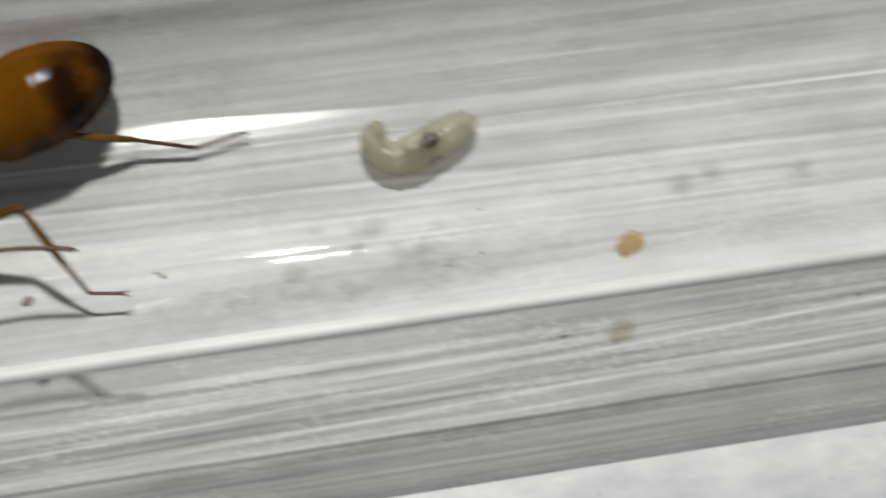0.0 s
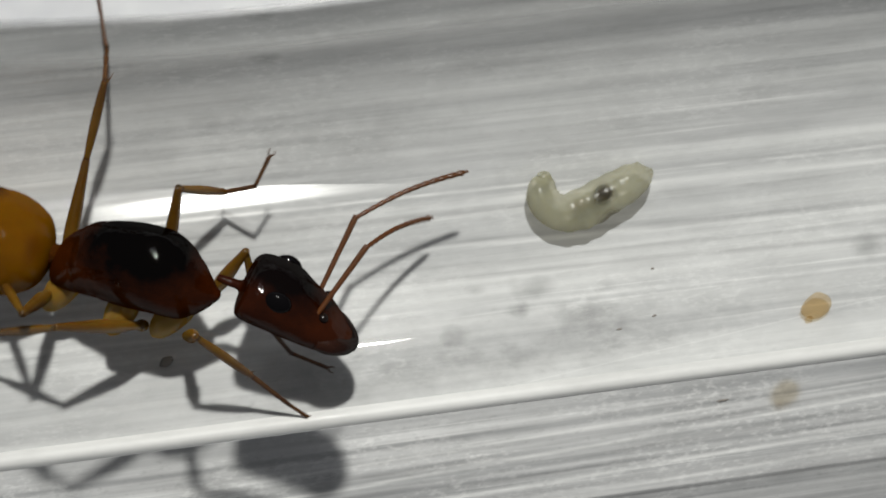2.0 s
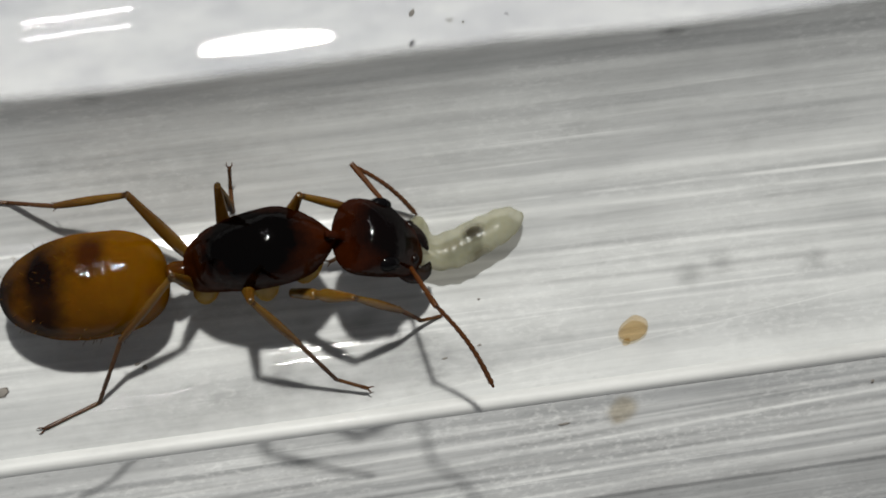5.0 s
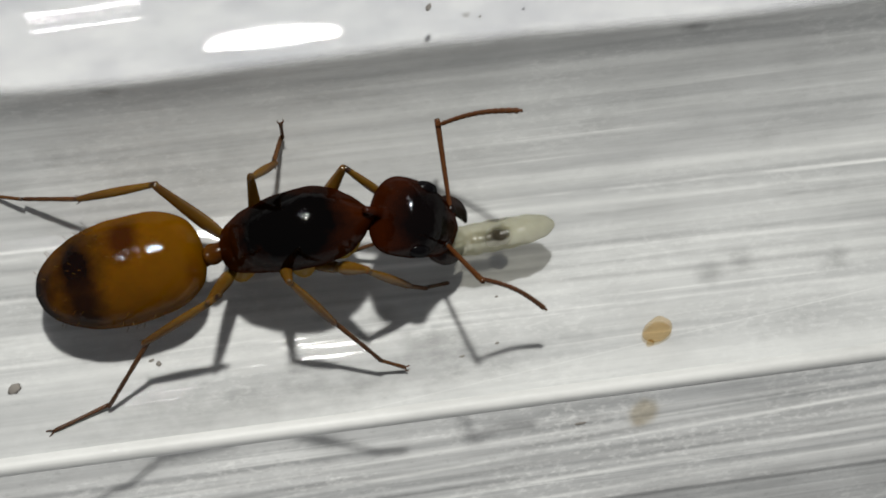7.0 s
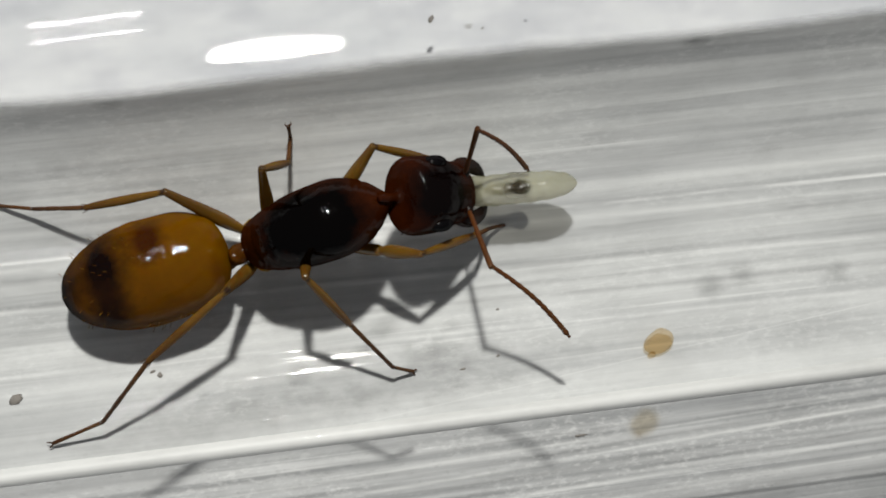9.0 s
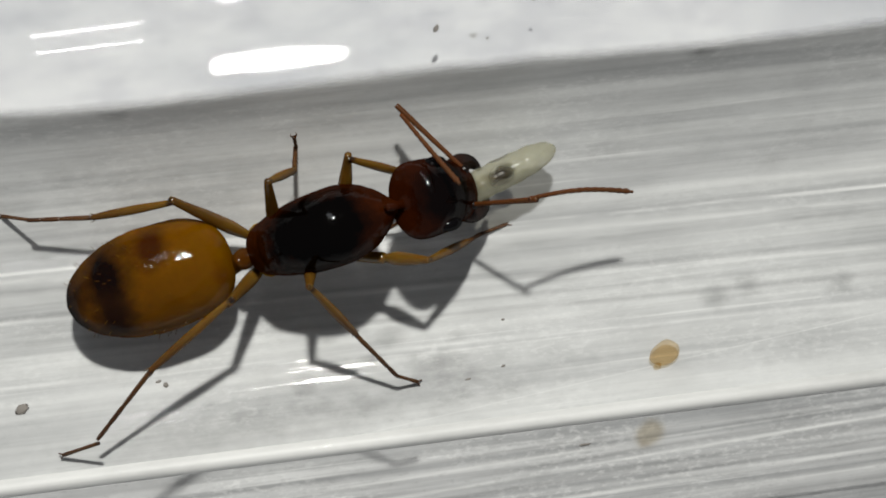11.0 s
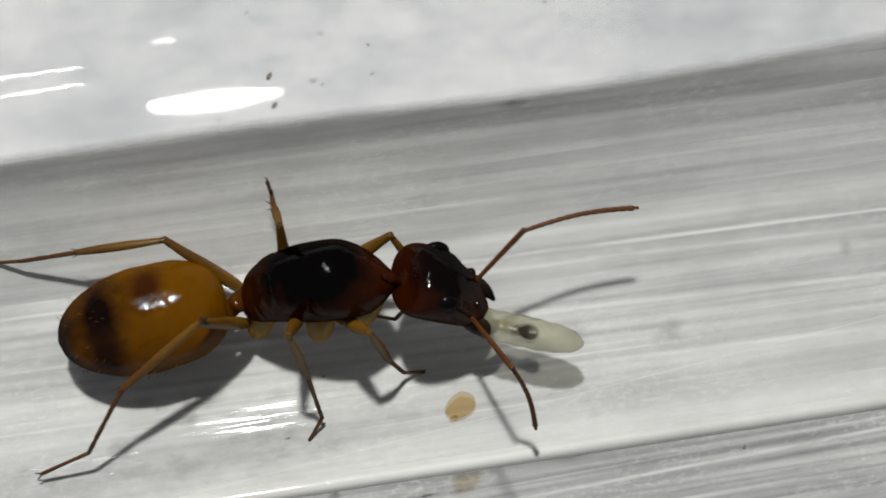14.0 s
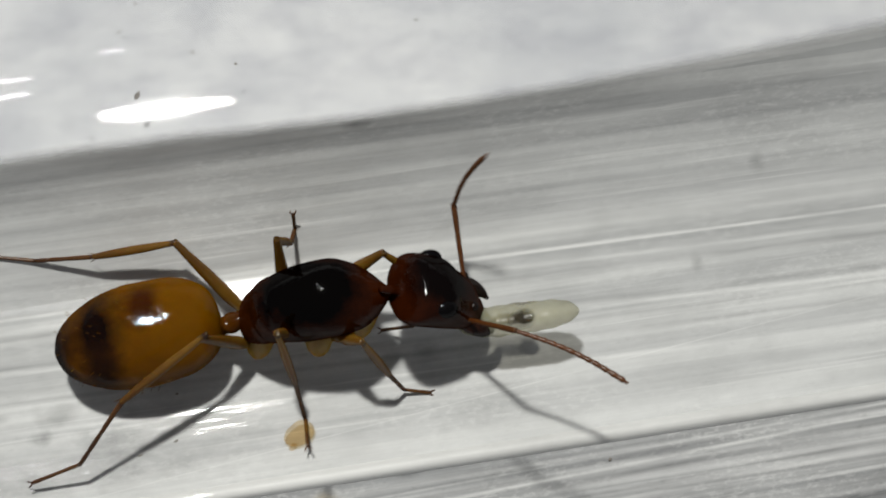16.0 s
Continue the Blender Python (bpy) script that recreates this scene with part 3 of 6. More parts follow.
def antenna(lengths):
    s, f = lengths
    beads = []
    for i in range(40):
        u = i / 39
        beads.append((f * u, 0.10 * math.sin(math.pi * u), 0, (0.042 + 0.012 * u) * (1 + 0.12 * math.sin(i * 2.1)) * (1 if i < 38 else 0.6)))
    return dict(scape=limb("scape", [(-0.06, 0, 0, 0.05), (0.08, 0, 0, 0.045), (s * 0.6, 0, 0, 0.052), (s, 0, 0, 0.058), (s + 0.04, 0, 0, 0.03)], MAT_FEELER),
                funiculus=mesh_object("funiculus", *swept(beads, 10, 0, 80), MAT_FEELER, ant))


antenna_left, antenna_right = antenna(LENGTHS["AL"]), antenna(LENGTHS["AR"])

# ---- larva and seed ----
grub = swept([(2.42, 0.20, 0, 0.05), (2.36, 0.15, 0, 0.22), (2.05, 0.05, 0, 0.36), (1.5, -0.06, 0, 0.41), (0.95, -0.14, 0, 0.42), (0.5, -0.1, 0, 0.40), (0.25, 0.12, 0, 0.37),
              (0.2, 0.40, 0, 0.34), (0.28, 0.62, 0, 0.27), (0.32, 0.76, 0, 0.15), (0.33, 0.82, 0, 0.03)], 24, 0.06, 72)
grub_rings = [1 + 0.03 * math.sin(x * 17) for x, y, z in grub[0]]
larva = mesh_object("larva", [(x, y * k, z * 0.76 * k) for (x, y, z), k in zip(grub[0], grub_rings)], grub[1], MAT_LARVA)
mesh_object("head", *ball((0.33, 0.70, 0.0), 0.17, 0.16, 0.13), MAT_LARVA, larva, "small pale head end")
mesh_object("gut", *merged(*[ball((1.34 + 0.05 * math.sin(k * 9), 0.04 * math.sin(k * 14), 0.0), 0.22 * k, 0.15 * k, 0.17 * k) for k in np.linspace(1.0, 0.2, 14)],
                          *[ball((0.98, -0.07, 0.0), 0.40 * k, 0.14 * k, 0.14 * k) for k in (1.0, 0.8, 0.6)]), MAT_GUT, larva, "dark brown gut showing through the skin")
tagged(larva, "pale translucent hooked larva with a dark gut spot", "larva")
grain = merged(ball((0.02, 0, 0), 0.39, 0.275, 0.20, 22, 16), ball((-0.3, -0.2, -0.09), 0.10, 0.08, 0.07))
seed = mesh_object("seed", [tuple(Vector(v) * 0.9 * (1 + 0.16 * noise.noise(Vector(v) * 3.5))) for v in grain[0]], grain[1], MAT_SEED)
tagged(seed, "small tan oval grain lying in the tube", "grain")


# ---- specks ----
def speck(x, y, z, size, turn, long):
    rnd = random.Random(int(x * 100 + y * 10))
    size *= 0.75
    v, f = ball((0, 0, 0), size * long, size, size * 0.4, 9, 6)
    v = [tuple(c * rnd.uniform(0.75, 1.3) for c in p) for p in v]
    ob = mesh_object("dust_speck", v, f, MAT_DUST)
    ob.matrix_world = at(x, y, z + size * 0.4, 0, 0, turn)
    return tagged(ob, "tiny dark dust speck on the tube's wall", "dust", "specks in the tube")


MAT_DUST = cuticle("dark_dust", (0.24, 0.22, 0.20), (0.32, 0.29, 0.26), -0.2, 0.2, (), 0.0, 0.8)


def wall_height(y):
    return TUBE_R - math.sqrt(TUBE_R ** 2 - (y - TUBE_Y) ** 2) + 0.055 * max(0.0, y - 1.9) ** 2


for x, y, size, turn, long in ((-9.5, -1.8, 0.13, 30, 1.3), (-6.55, -1.67, 0.07, 0, 1.0), (-6.7, -1.58, 0.04, 20, 2.0), 
                               (0.62, -1.16, 0.035, 0, 1.2), (0.48, -2.12, 0.035, 15, 1.6), (-0.3, -2.3, 0.03, 10, 2.5)):
    speck(x, y, wall_height(y), size, turn, long)
for x, y, size, turn, long in ((2.7, -4.35, 0.035, 3, 5.0), (10.3, -4.35, 0.05, 40, 1.2)):
    speck(x, y * 1.037, -3.38, size, turn, long)
for x, y, size, turn, long in ((0.4, 5.65, 0.07, 60, 1.8), (2.8, 6.1, 0.035, 0, 1.2), (1.6, 5.3, 0.03, 30, 1.4)):
    speck(x, y, -4.2, size, turn, long)


def motions():
    walk(ant, [(0, at(-11.108, 0.516, 0.047, 0, -0, -120.6)), (0.2, at(-11.167, 0.508, 0.046, 0, -0, -125)), (0.3, at(-11.078, 0.703, 0.075, 0, -0, -117.7)),
        (0.5, at(-10.887, 0.666, 0.069, 0, -0, -116)), (0.7, at(-10.547, 0.761, 0.085, 0, -0, -108.7)), (1, at(-10.528, 0.772, 0.087, 0, -0, -82.8)),
        (1.5, at(-10.209, 0.429, 0.036, 0, -0, -45.9)), (2, at(-9.615, 0.022, 0.004, 0, -0, -20)), (2.5, at(-9.266, -0.337, 0.002, 0, -0, -9)),
        (3, at(-7.711, -0.18, 0, 0, -0, -2.4)), (3.5, at(-5.249, -0.231, 0, 0, -0, 2.7)), (4, at(-3.736, 0.002, 0.004, 0, -0, 1.7)),
        (4.5, at(-3.593, 0.38, 0.031, 0, -0, 4.7)), (5, at(-3.817, 0.432, 0.036, 0, -0, 5.3)), (7.5, at(-3.269, 0.83, 0.097, 0, -0, 7.9)),
        (8, at(-3.192, 0.988, 0.13, 0, -0, 10.9)), (8.5, at(-3.093, 1.091, 0.154, 0, -0, 12.2)), (9, at(-2.978, 1.05, 0.144, 0, -0, 12.7)),
        (11.5, at(-2.971, 1.157, 0.17, 0, -0, 11.7)), (12, at(-2.485, 0.995, 0.131, 0, -0, 10)), (12.5, at(-1.924, 0.923, 0.116, 0, -0, 6.6)),
        (13, at(-0.738, 0.922, 0.116, 0, -0, 6.4)), (13.5, at(0.383, 0.794, 0.091, 0, -0, 2.3)), (14, at(0.78, 0.791, 0.09, 0, -0, -0.7)),
        (14.5, at(1.476, 0.753, 0.083, 0, -0, 3.6)), (15, at(2.81, 0.424, 0.035, 0, -0, 1)), (15.5, at(3.694, 0.399, 0.033, 0, -0, 3.1)),
        (16, at(3.773, 0.385, 0.031, 0, -0, 4.2))])
    walk(thorax, [(0, at(-0, 0, 2.405, 0, -29.5, 0)), (0.2, at(0, 0, 2.427, -0.7, -25.9, 0)), (0.3, at(-0, 0, 2.49, -1, -25.5, -0)),
        (0.5, at(0, 0, 2.552, -1.7, -21.9, -0)), (0.7, at(0, 0, 2.546, -2.3, -24.3, -0)), (1, at(0, 0, 2.563, -3.3, -24.6, -0)),
        (1.5, at(0, 0, 2.463, -5, -19.6, -0)), (2, at(0, 0, 2.301, -38, -17.1, -0)), (2.5, at(-0, 0, 1.85, -42, -3.2, -0)),
        (3, at(0, -0, 1.851, -38, -3, 0)), (3.5, at(-0, -0, 2.151, -30, -12.9, 0)), (4, at(-0, 0, 2.248, -25, -23.3, 0)),
        (4.5, at(0, 0, 2.238, -18, -23.6, 0)), (5, at(0, 0, 2.235, -15, -24.2, 0)), (7.5, at(0, 0, 2.214, -6, -24.5, 0)),
        (8, at(0, 0, 2.194, 0, -24.6, -0)), (8.5, at(0, 0, 2.183, 4, -24.8, 0)), (9, at(-0, -0, 2.184, 0, -25.3, 0)),
        (11.5, at(-0, 0, 2.182, 0, -25.1, -0)), (12, at(0, 0, 2.2, 0, -25.5, 0)), (12.5, at(0, 0, 2.218, -6, -25.7, 0)),
        (13, at(0, 0, 2.218, -12, -25, -0)), (13.5, at(0, 0, 2.24, -18, -25.4, 0)), (14, at(0, 0, 2.253, -25, -25.7, -0)),
        (14.5, at(-0, 0, 2.234, -25, -25.2, -0)), (15, at(0, 0, 2.247, -24, -24.8, -0)), (15.5, at(0, 0, 2.241, -23, -24.1, -0)),
        (16, at(0, 0, 2.239, -22, -24.2, 0))])
    walk(head, [(0, at(0.917, 0.008, 2.883, 0, 33.8, 14.3)), (0.2, at(1.064, 0.013, 2.915, 0, 17.5, 20.3)), (0.3, at(1.088, 0.01, 2.983, 0, 9.1, 15.1)),
        (0.5, at(1.279, 0.016, 3.039, 0, 17.9, 24.4)), (0.7, at(1.144, 0.019, 3.043, 0, 5.1, 27.8)), (1, at(1.132, 0.01, 3.059, 0, 4.9, 15.1)),
        (1.5, at(1.474, 0.305, 2.96, -37, 4.8, 3.4)), (2, at(1.906, 0.22, 2.797, -55, 4.7, -11)), (2.5, at(1.961, 0.23, 1.947, -60, 4.8, -19.4)),
        (3, at(2.01, 0.123, 1.936, -45, 21.3, -23.4)), (3.5, at(1.82, -0.042, 2.497, -42, 32.5, -24.8)), (4, at(1.737, -0.049, 2.847, -38, 39.5, -15.6)),
        (4.5, at(1.707, -0.044, 2.828, -30, 43.3, -14.4)), (5, at(1.664, -0.061, 2.83, -25, 41.1, -22.5)), (7.5, at(1.647, -0.05, 2.809, -5, 41.2, -24.6)),
        (8, at(1.528, 0.13, 2.791, 0, 40.3, -12.3)), (8.5, at(1.635, -0.006, 2.78, 5, 40, -3)), (9, at(1.604, -0.029, 2.783, 0, 39.3, -13.6)),
        (11.5, at(1.611, -0.006, 2.775, 0, 41.8, -2.9)), (12, at(1.61, 0.033, 2.801, 0, 38.1, -14.5)), (12.5, at(1.638, 0.121, 2.83, -8, 33.5, -22.7)),
        (13, at(1.622, -0.046, 2.821, -20, 37.4, -17)), (13.5, at(1.586, -0.075, 2.852, -22, 33.1, -26.3)), (14, at(1.564, -0.073, 2.867, -38, 32.8, -22)),
        (14.5, at(1.601, -0.059, 2.841, -40, 35.6, -17.1)), (15, at(1.632, -0.067, 2.863, -39.3, 31.6, -19.6)), (15.5, at(1.674, -0.078, 2.857, -38.7, 31.8, -24)),
        (16, at(1.666, -0.071, 2.848, -38, 34.8, -21.5))])
    walk(gaster, [(0, at(-1.607, 0.156, 1.755, 40, -2.8, 139.2)), (0.2, at(-1.211, 0.136, 1.777, 50, -7, 151)), (0.3, at(-1.183, 0.109, 1.84, 55, -7.2, 142.1)),
        (0.5, at(-1.3, 0.311, 1.902, 60, -21.5, 147.5)), (0.7, at(-1.188, 0.354, 1.896, 60, -35.1, 143)), (1, at(-1.543, -0.133, 1.913, 60, -43.5, 112)),
        (1.5, at(-1.528, -0.057, 1.813, 55, -46, 127.2)), (2, at(-1.746, -0.028, 1.651, 35, 3.1, -179.6)), (2.5, at(-1.996, 0.046, 1.6, 15, 6, 174.5)),
        (3, at(-2.435, -0.014, 1.604, 0, 6.6, 176.3)), (3.5, at(-2.257, -0.085, 1.601, 0, 6.8, 174)), (4, at(-1.962, -0.177, 1.398, 0, 3.5, 176.8)),
        (4.5, at(-1.928, -0.276, 1.388, 0, 3.7, 174.8)), (5, at(-1.923, -0.038, 1.385, 0, 3.6, 176.2)), (7.5, at(-1.911, 0.098, 1.364, 0, 4, 182.8)),
        (8, at(-1.918, 0.063, 1.344, 0, 4.2, 180.1)), (8.5, at(-1.928, 0.079, 1.333, 0, 4.4, 178.9)), (9, at(-1.859, 0.128, 1.334, 0, 4.2, 177.6)),
        (11.5, at(-1.9, 0.131, 1.332, 0, 4.5, 179.7)), (12, at(-1.879, 0.117, 1.35, 0, 4.2, 179.7)), (12.5, at(-1.897, 0.041, 1.368, 0, 3.7, 178.4)),
        (13, at(-1.914, 0.207, 1.368, 0, 3.6, 180.9)), (13.5, at(-1.897, 0.123, 1.39, 0, 3.7, 184.9)), (14, at(-1.885, -0.06, 1.403, 0, 4.1, -172.8)),
        (14.5, at(-1.9, 0.048, 1.384, 0, 4.2, -174.4)), (15, at(-1.966, 0.068, 1.397, 0, 3.6, -174.7)), (15.5, at(-1.986, 0.135, 1.391, 0, 3.4, 184.1)),
        (16, at(-1.957, 0.139, 1.389, 0, 3.3, 180.9))])
    walk(petiole, [(0, at(-0.885, 0, 1.905, 0, 19.9, 139.3)), (0.2, at(-1.029, 0, 1.927, 0, 33.4, 143.3)), (0.3, at(-1.05, 0, 1.99, 0, 41.2, 140.6)),
        (0.5, at(-1.244, -0, 2.052, 0, 25.4, 100.1)), (0.7, at(-1.109, 0, 2.046, 0, 22.4, 102.7)), (1, at(-1.13, 0, 2.02, 0, 13, 180)),
        (1.5, at(-1.402, 0, 1.963, 0, 33.4, -149.9)), (2, at(-1.625, -0, 1.801, 0, 50.3, -166.8)), (2.5, at(-1.812, 0, 1.75, 0, 38.5, 165.9)),
        (3, at(-1.905, -0, 1.751, 0, 15.4, -178.5)), (3.5, at(-1.747, -0, 1.751, 0, 16.2, -170.5)), (4, at(-1.623, -0, 1.548, 0, 21.4, -152.5)),
        (4.5, at(-1.6, 0, 1.538, 0, 19.3, -140)), (5, at(-1.56, 0, 1.535, 0, 22.3, -174)), (7.5, at(-1.538, 0, 1.514, 0, 24.5, -163.9)),
        (8, at(-1.526, -0, 1.494, 0, 22.5, -159)), (8.5, at(-1.513, 0, 1.483, 0, 21.5, -162.4)), (9, at(-1.483, -0, 1.484, 0, 24.5, -168.3)),
        (11.5, at(-1.492, 0, 1.482, 0, 22.6, -169.9)), (12, at(-1.47, 0, 1.5, 0, 22.6, -168)), (12.5, at(-1.452, 0, 1.518, 0, 19.9, -159)),
        (13, at(-1.503, 0, 1.518, 0, 23.1, 177)), (13.5, at(-1.475, 0, 1.54, 0, 22.3, -170.3)), (14, at(-1.452, 0, 1.553, 0, 18.7, -146.9)),
        (14.5, at(-1.485, 0, 1.534, 0, 21.5, -158.5)), (15, at(-1.514, 0, 1.547, 0, 20.2, -163.4)), (15.5, at(-1.562, 0, 1.541, 0, 22.2, -171.9)),
        (16, at(-1.555, 0, 1.539, 0, 23.4, -171.8))])
    walk(front_left["femur"], [(0, at(1.349, 0.489, 2.076, 0, -30.1, -173.8)), (0.2, at(1.349, 0.489, 2.076, 0, -30.1, -173.8)), (0.3, at(1.348, 0.484, 2.125, 0, -28.2, 172.7)),
        (0.5, at(1.324, 0.474, 2.099, 0, -21.9, 148.8)), (0.7, at(1.344, 0.463, 2.144, 0, -25.8, 147.2)), (1, at(1.35, 0.447, 2.16, 0, -48.9, 125.6)),
        (1.5, at(1.314, 0.42, 1.933, 0, -50.2, 60)), (2, at(1.312, -0.16, 1.64, 0, -40, 64.2)), (2.5, at(1.114, -0.231, 0.907, 0, -36, 76.2)),
        (3, at(1.112, -0.16, 0.891, 0, -51.2, 58.4)), (3.5, at(1.263, -0.017, 1.384, 0, -45.5, 109)), (4, at(1.38, 0.073, 1.725, 0, -54.1, 129.5)),
        (4.5, at(0.499, 0.354, 1.761, 0, -69.652, 99.765)), (5, at(0.502, 0.353, 1.757, 0, -61.1, 52.162)), (7.5, at(0.504, 0.354, 1.758, 0, -52.108, 46.36)),
        (8, at(0.496, 0.309, 1.698, 0, -51.833, 84.872)), (8.5, at(0.503, 0.356, 1.757, 0, -49.958, 64.987)), (9, at(0.507, 0.355, 1.756, 0, -35.793, 37.409)),
        (11.5, at(0.502, 0.357, 1.759, 0, -52.648, 72.829)), (12, at(0.502, 0.356, 1.757, 0, -45.897, 69.967)), (12.5, at(0.508, 0.355, 1.757, 0, -33.622, 33.255)),
        (13, at(0.504, 0.356, 1.757, 0, -46.138, 58.546)), (13.5, at(0.503, 0.355, 1.758, 0, -53.096, 55.546)), (14, at(0.507, 0.354, 1.758, 0, -46.375, 26.942)),
        (14.5, at(0.504, 0.353, 1.757, 0, -54.478, 37.343)), (15, at(0.503, 0.354, 1.757, 0, -52.491, 56.467)), (15.5, at(0.502, 0.353, 1.758, 0, -66.775, 52.49)),
        (16, at(0.506, 0.352, 1.756, 0, -45.637, 22.038))])
    walk(front_left["tibia"], [(0, at(0.092, 0.353, 2.81, 0, 27.1, 24.9)), (0.2, at(0.092, 0.353, 2.81, 0, 27.1, 24.9)), (0.3, at(0.069, 0.649, 2.816, 0, 38, 25.9)),
        (0.5, at(0.164, 1.176, 2.645, 0, 34, 27.8)), (0.7, at(0.237, 1.176, 2.779, 0, 30.8, 20)), (1, at(0.789, 1.229, 3.261, -0, 61.9, -7.7)),
        (1.5, at(1.782, 1.23, 3.057, -0, 27.1, -10.6)), (2, at(1.8, 0.849, 2.58, -0, 44, -65.5)), (2.5, at(1.397, 0.919, 1.766, -0, 1.9, -61.1)),
        (3, at(1.592, 0.62, 2.031, -0, 38, -29)), (3.5, at(0.929, 0.951, 2.428, -0, 46.4, -30.5)), (4, at(0.835, 0.734, 2.91, -0, 55.1, -27.1)),
        (4.5, at(0.413, 0.854, 3.13, 0, 43.949, -15.725)), (5, at(0.935, 0.91, 3.035, 0, 43.899, -24.432)), (7.5, at(1.123, 1.003, 2.91, 0, 43.866, -45.235)),
        (8, at(0.577, 1.208, 2.846, -0, 53.2, -10.8)), (8.5, at(0.9, 1.207, 2.875, 0, 44.024, -24.064)), (9, at(1.447, 1.075, 2.61, 0, 43.889, -27.406)),
        (11.5, at(0.764, 1.203, 2.92, 0, 43.985, -31.016)), (12, at(0.85, 1.311, 2.805, 0, 43.961, -49.427)), (12.5, at(1.525, 1.022, 2.565, 0, 43.948, -27.499)),
        (13, at(1.032, 1.219, 2.81, 0, 43.861, -51.497)), (13.5, at(0.999, 1.078, 2.925, 0, 43.932, -37.349)), (14, at(1.405, 0.81, 2.815, 0, 44.083, -55.933)),
        (14.5, at(1.178, 0.867, 2.945, 0, 43.966, -59.841)), (15, at(0.994, 1.095, 2.915, 0, 43.958, -76.671)), (15.5, at(0.853, 0.81, 3.1, 0, 43.985, -29.04)),
        (16, at(1.452, 0.735, 2.8, 0, 44.103, -42.33))])
    walk(front_left["tarsus"], [(0, at(1.545, 1.028, 1.99, 0, 38.9, 23.8)), (0.2, at(1.545, 1.028, 1.99, 0, 38.9, 23.8)), (0.3, at(1.345, 1.268, 1.707, 0, 21.4, 43.6)),
        (0.5, at(1.483, 1.873, 1.639, 0, 22.4, 37.2)), (0.7, at(1.69, 1.704, 1.857, 0, 23.1, 21.6)), (1, at(1.63, 1.115, 1.674, -0, 61.9, -14.2)),
        (1.5, at(3.357, 0.937, 2.237, -0, 34.3, -11.1)), (2, at(2.336, -0.33, 1.33, -0, 38.1, -38.4)), (2.5, at(2.265, -0.657, 1.705, -0, 54.2, -71.3)),
        (3, at(2.833, -0.069, 0.924, -0, 14.5, -10.7)), (3.5, at(1.998, 0.321, 1.124, -0, 29, -15.9)), (4, at(1.751, 0.265, 1.433, -0, 53.1, -17.8)),
        (4.5, at(1.66, 0.503, 1.881, 0, 53.13, -95.725)), (5, at(2.116, 0.374, 1.787, 0, 53.13, -104.432)), (7.5, at(2.037, 0.082, 1.663, 0, 46.896, -125.235)),
        (8, at(1.636, 1.006, 1.405, 0, 49.8, 0.1)), (8.5, at(2.082, 0.679, 1.624, 0, 44.368, -104.064)), (9, at(2.599, 0.478, 1.362, 0, 29.321, -107.406)),
        (11.5, at(1.874, 0.536, 1.67, 0, 47.389, -111.016)), (12, at(1.693, 0.327, 1.555, 0, 40.12, -129.427)), (12.5, at(2.675, 0.424, 1.316, 0, 26.913, -107.499)),
        (13, at(1.84, 0.203, 1.563, 0, 40.557, -131.497)), (13.5, at(2.029, 0.292, 1.676, 0, 47.81, -117.349)), (14, at(2.129, -0.261, 1.563, 0, 40.556, -135.933)),
        (14.5, at(1.829, -0.253, 1.695, 0, 49.14, -139.841)), (15, at(1.293, -0.166, 1.666, 0, 47.092, -156.671)), (15.5, at(1.985, 0.181, 1.85, 0, 53.13, -109.04)),
        (16, at(2.408, -0.135, 1.547, 0, 39.63, -122.33))])
    walk(front_left["foot"], [(0, at(2.435, 1.42, 1.205, 0, 37.5, 31)), (0.2, at(2.435, 1.42, 1.205, 0, 37.5, 31)), (0.3, at(2.188, 2.07, 1.251, 0, 21.3, 60.6)),
        (0.5, at(2.404, 2.572, 1.163, 0, 42.2, 76.8)), (0.7, at(2.759, 2.127, 1.368, 0, 53.2, 73)), (1, at(2.2, 0.971, 0.571, -0, 38.5, -9.8)),
        (1.5, at(4.371, 0.738, 1.533, -0, 12.9, -12)), (2, at(3.108, -0.941, 0.56, -0, -3.6, -9)), (2.5, at(2.499, -1.349, 0.69, -0, 17.6, -13)),
        (3, at(4.022, -0.293, 0.611, 0, 39.4, 32.3)), (3.5, at(3.049, 0.022, 0.517, 0, 47.8, 6.5)), (4, at(2.466, 0.035, 0.434, 0, 36.1, 3.9)),
        (4.5, at(1.586, -0.243, 0.881, 0, 38.118, -155.725)), (5, at(1.929, -0.353, 0.787, 0, 38.118, -164.432)), (7.5, at(1.544, -0.616, 0.75, 0, 38.118, 174.765)),
        (8, at(2.324, 1.007, 0.592, 0, -53.9, 28.8)), (8.5, at(1.865, -0.188, 0.75, 0, 38.118, -164.064)), (9, at(2.273, -0.562, 0.75, 0, 38.118, -167.406)),
        (11.5, at(1.57, -0.254, 0.75, 0, 38.118, -171.016)), (12, at(1.086, -0.411, 0.75, 0, 38.118, 170.573)), (12.5, at(2.339, -0.639, 0.75, 0, 38.118, -167.499)),
        (13, at(1.211, -0.508, 0.75, 0, 38.118, 168.503)), (13.5, at(1.644, -0.454, 0.75, 0, 38.118, -177.349)), (14, at(1.447, -0.922, 0.75, 0, 38.118, 164.067)),
        (14.5, at(1.204, -0.781, 0.75, 0, 38.118, 160.159)), (15, at(0.511, -0.503, 0.75, 0, 38.118, 143.329)), (15.5, at(1.741, -0.528, 0.85, 0, 38.118, -169.04)),
        (16, at(1.893, -0.949, 0.75, 0, 38.118, 177.67))])
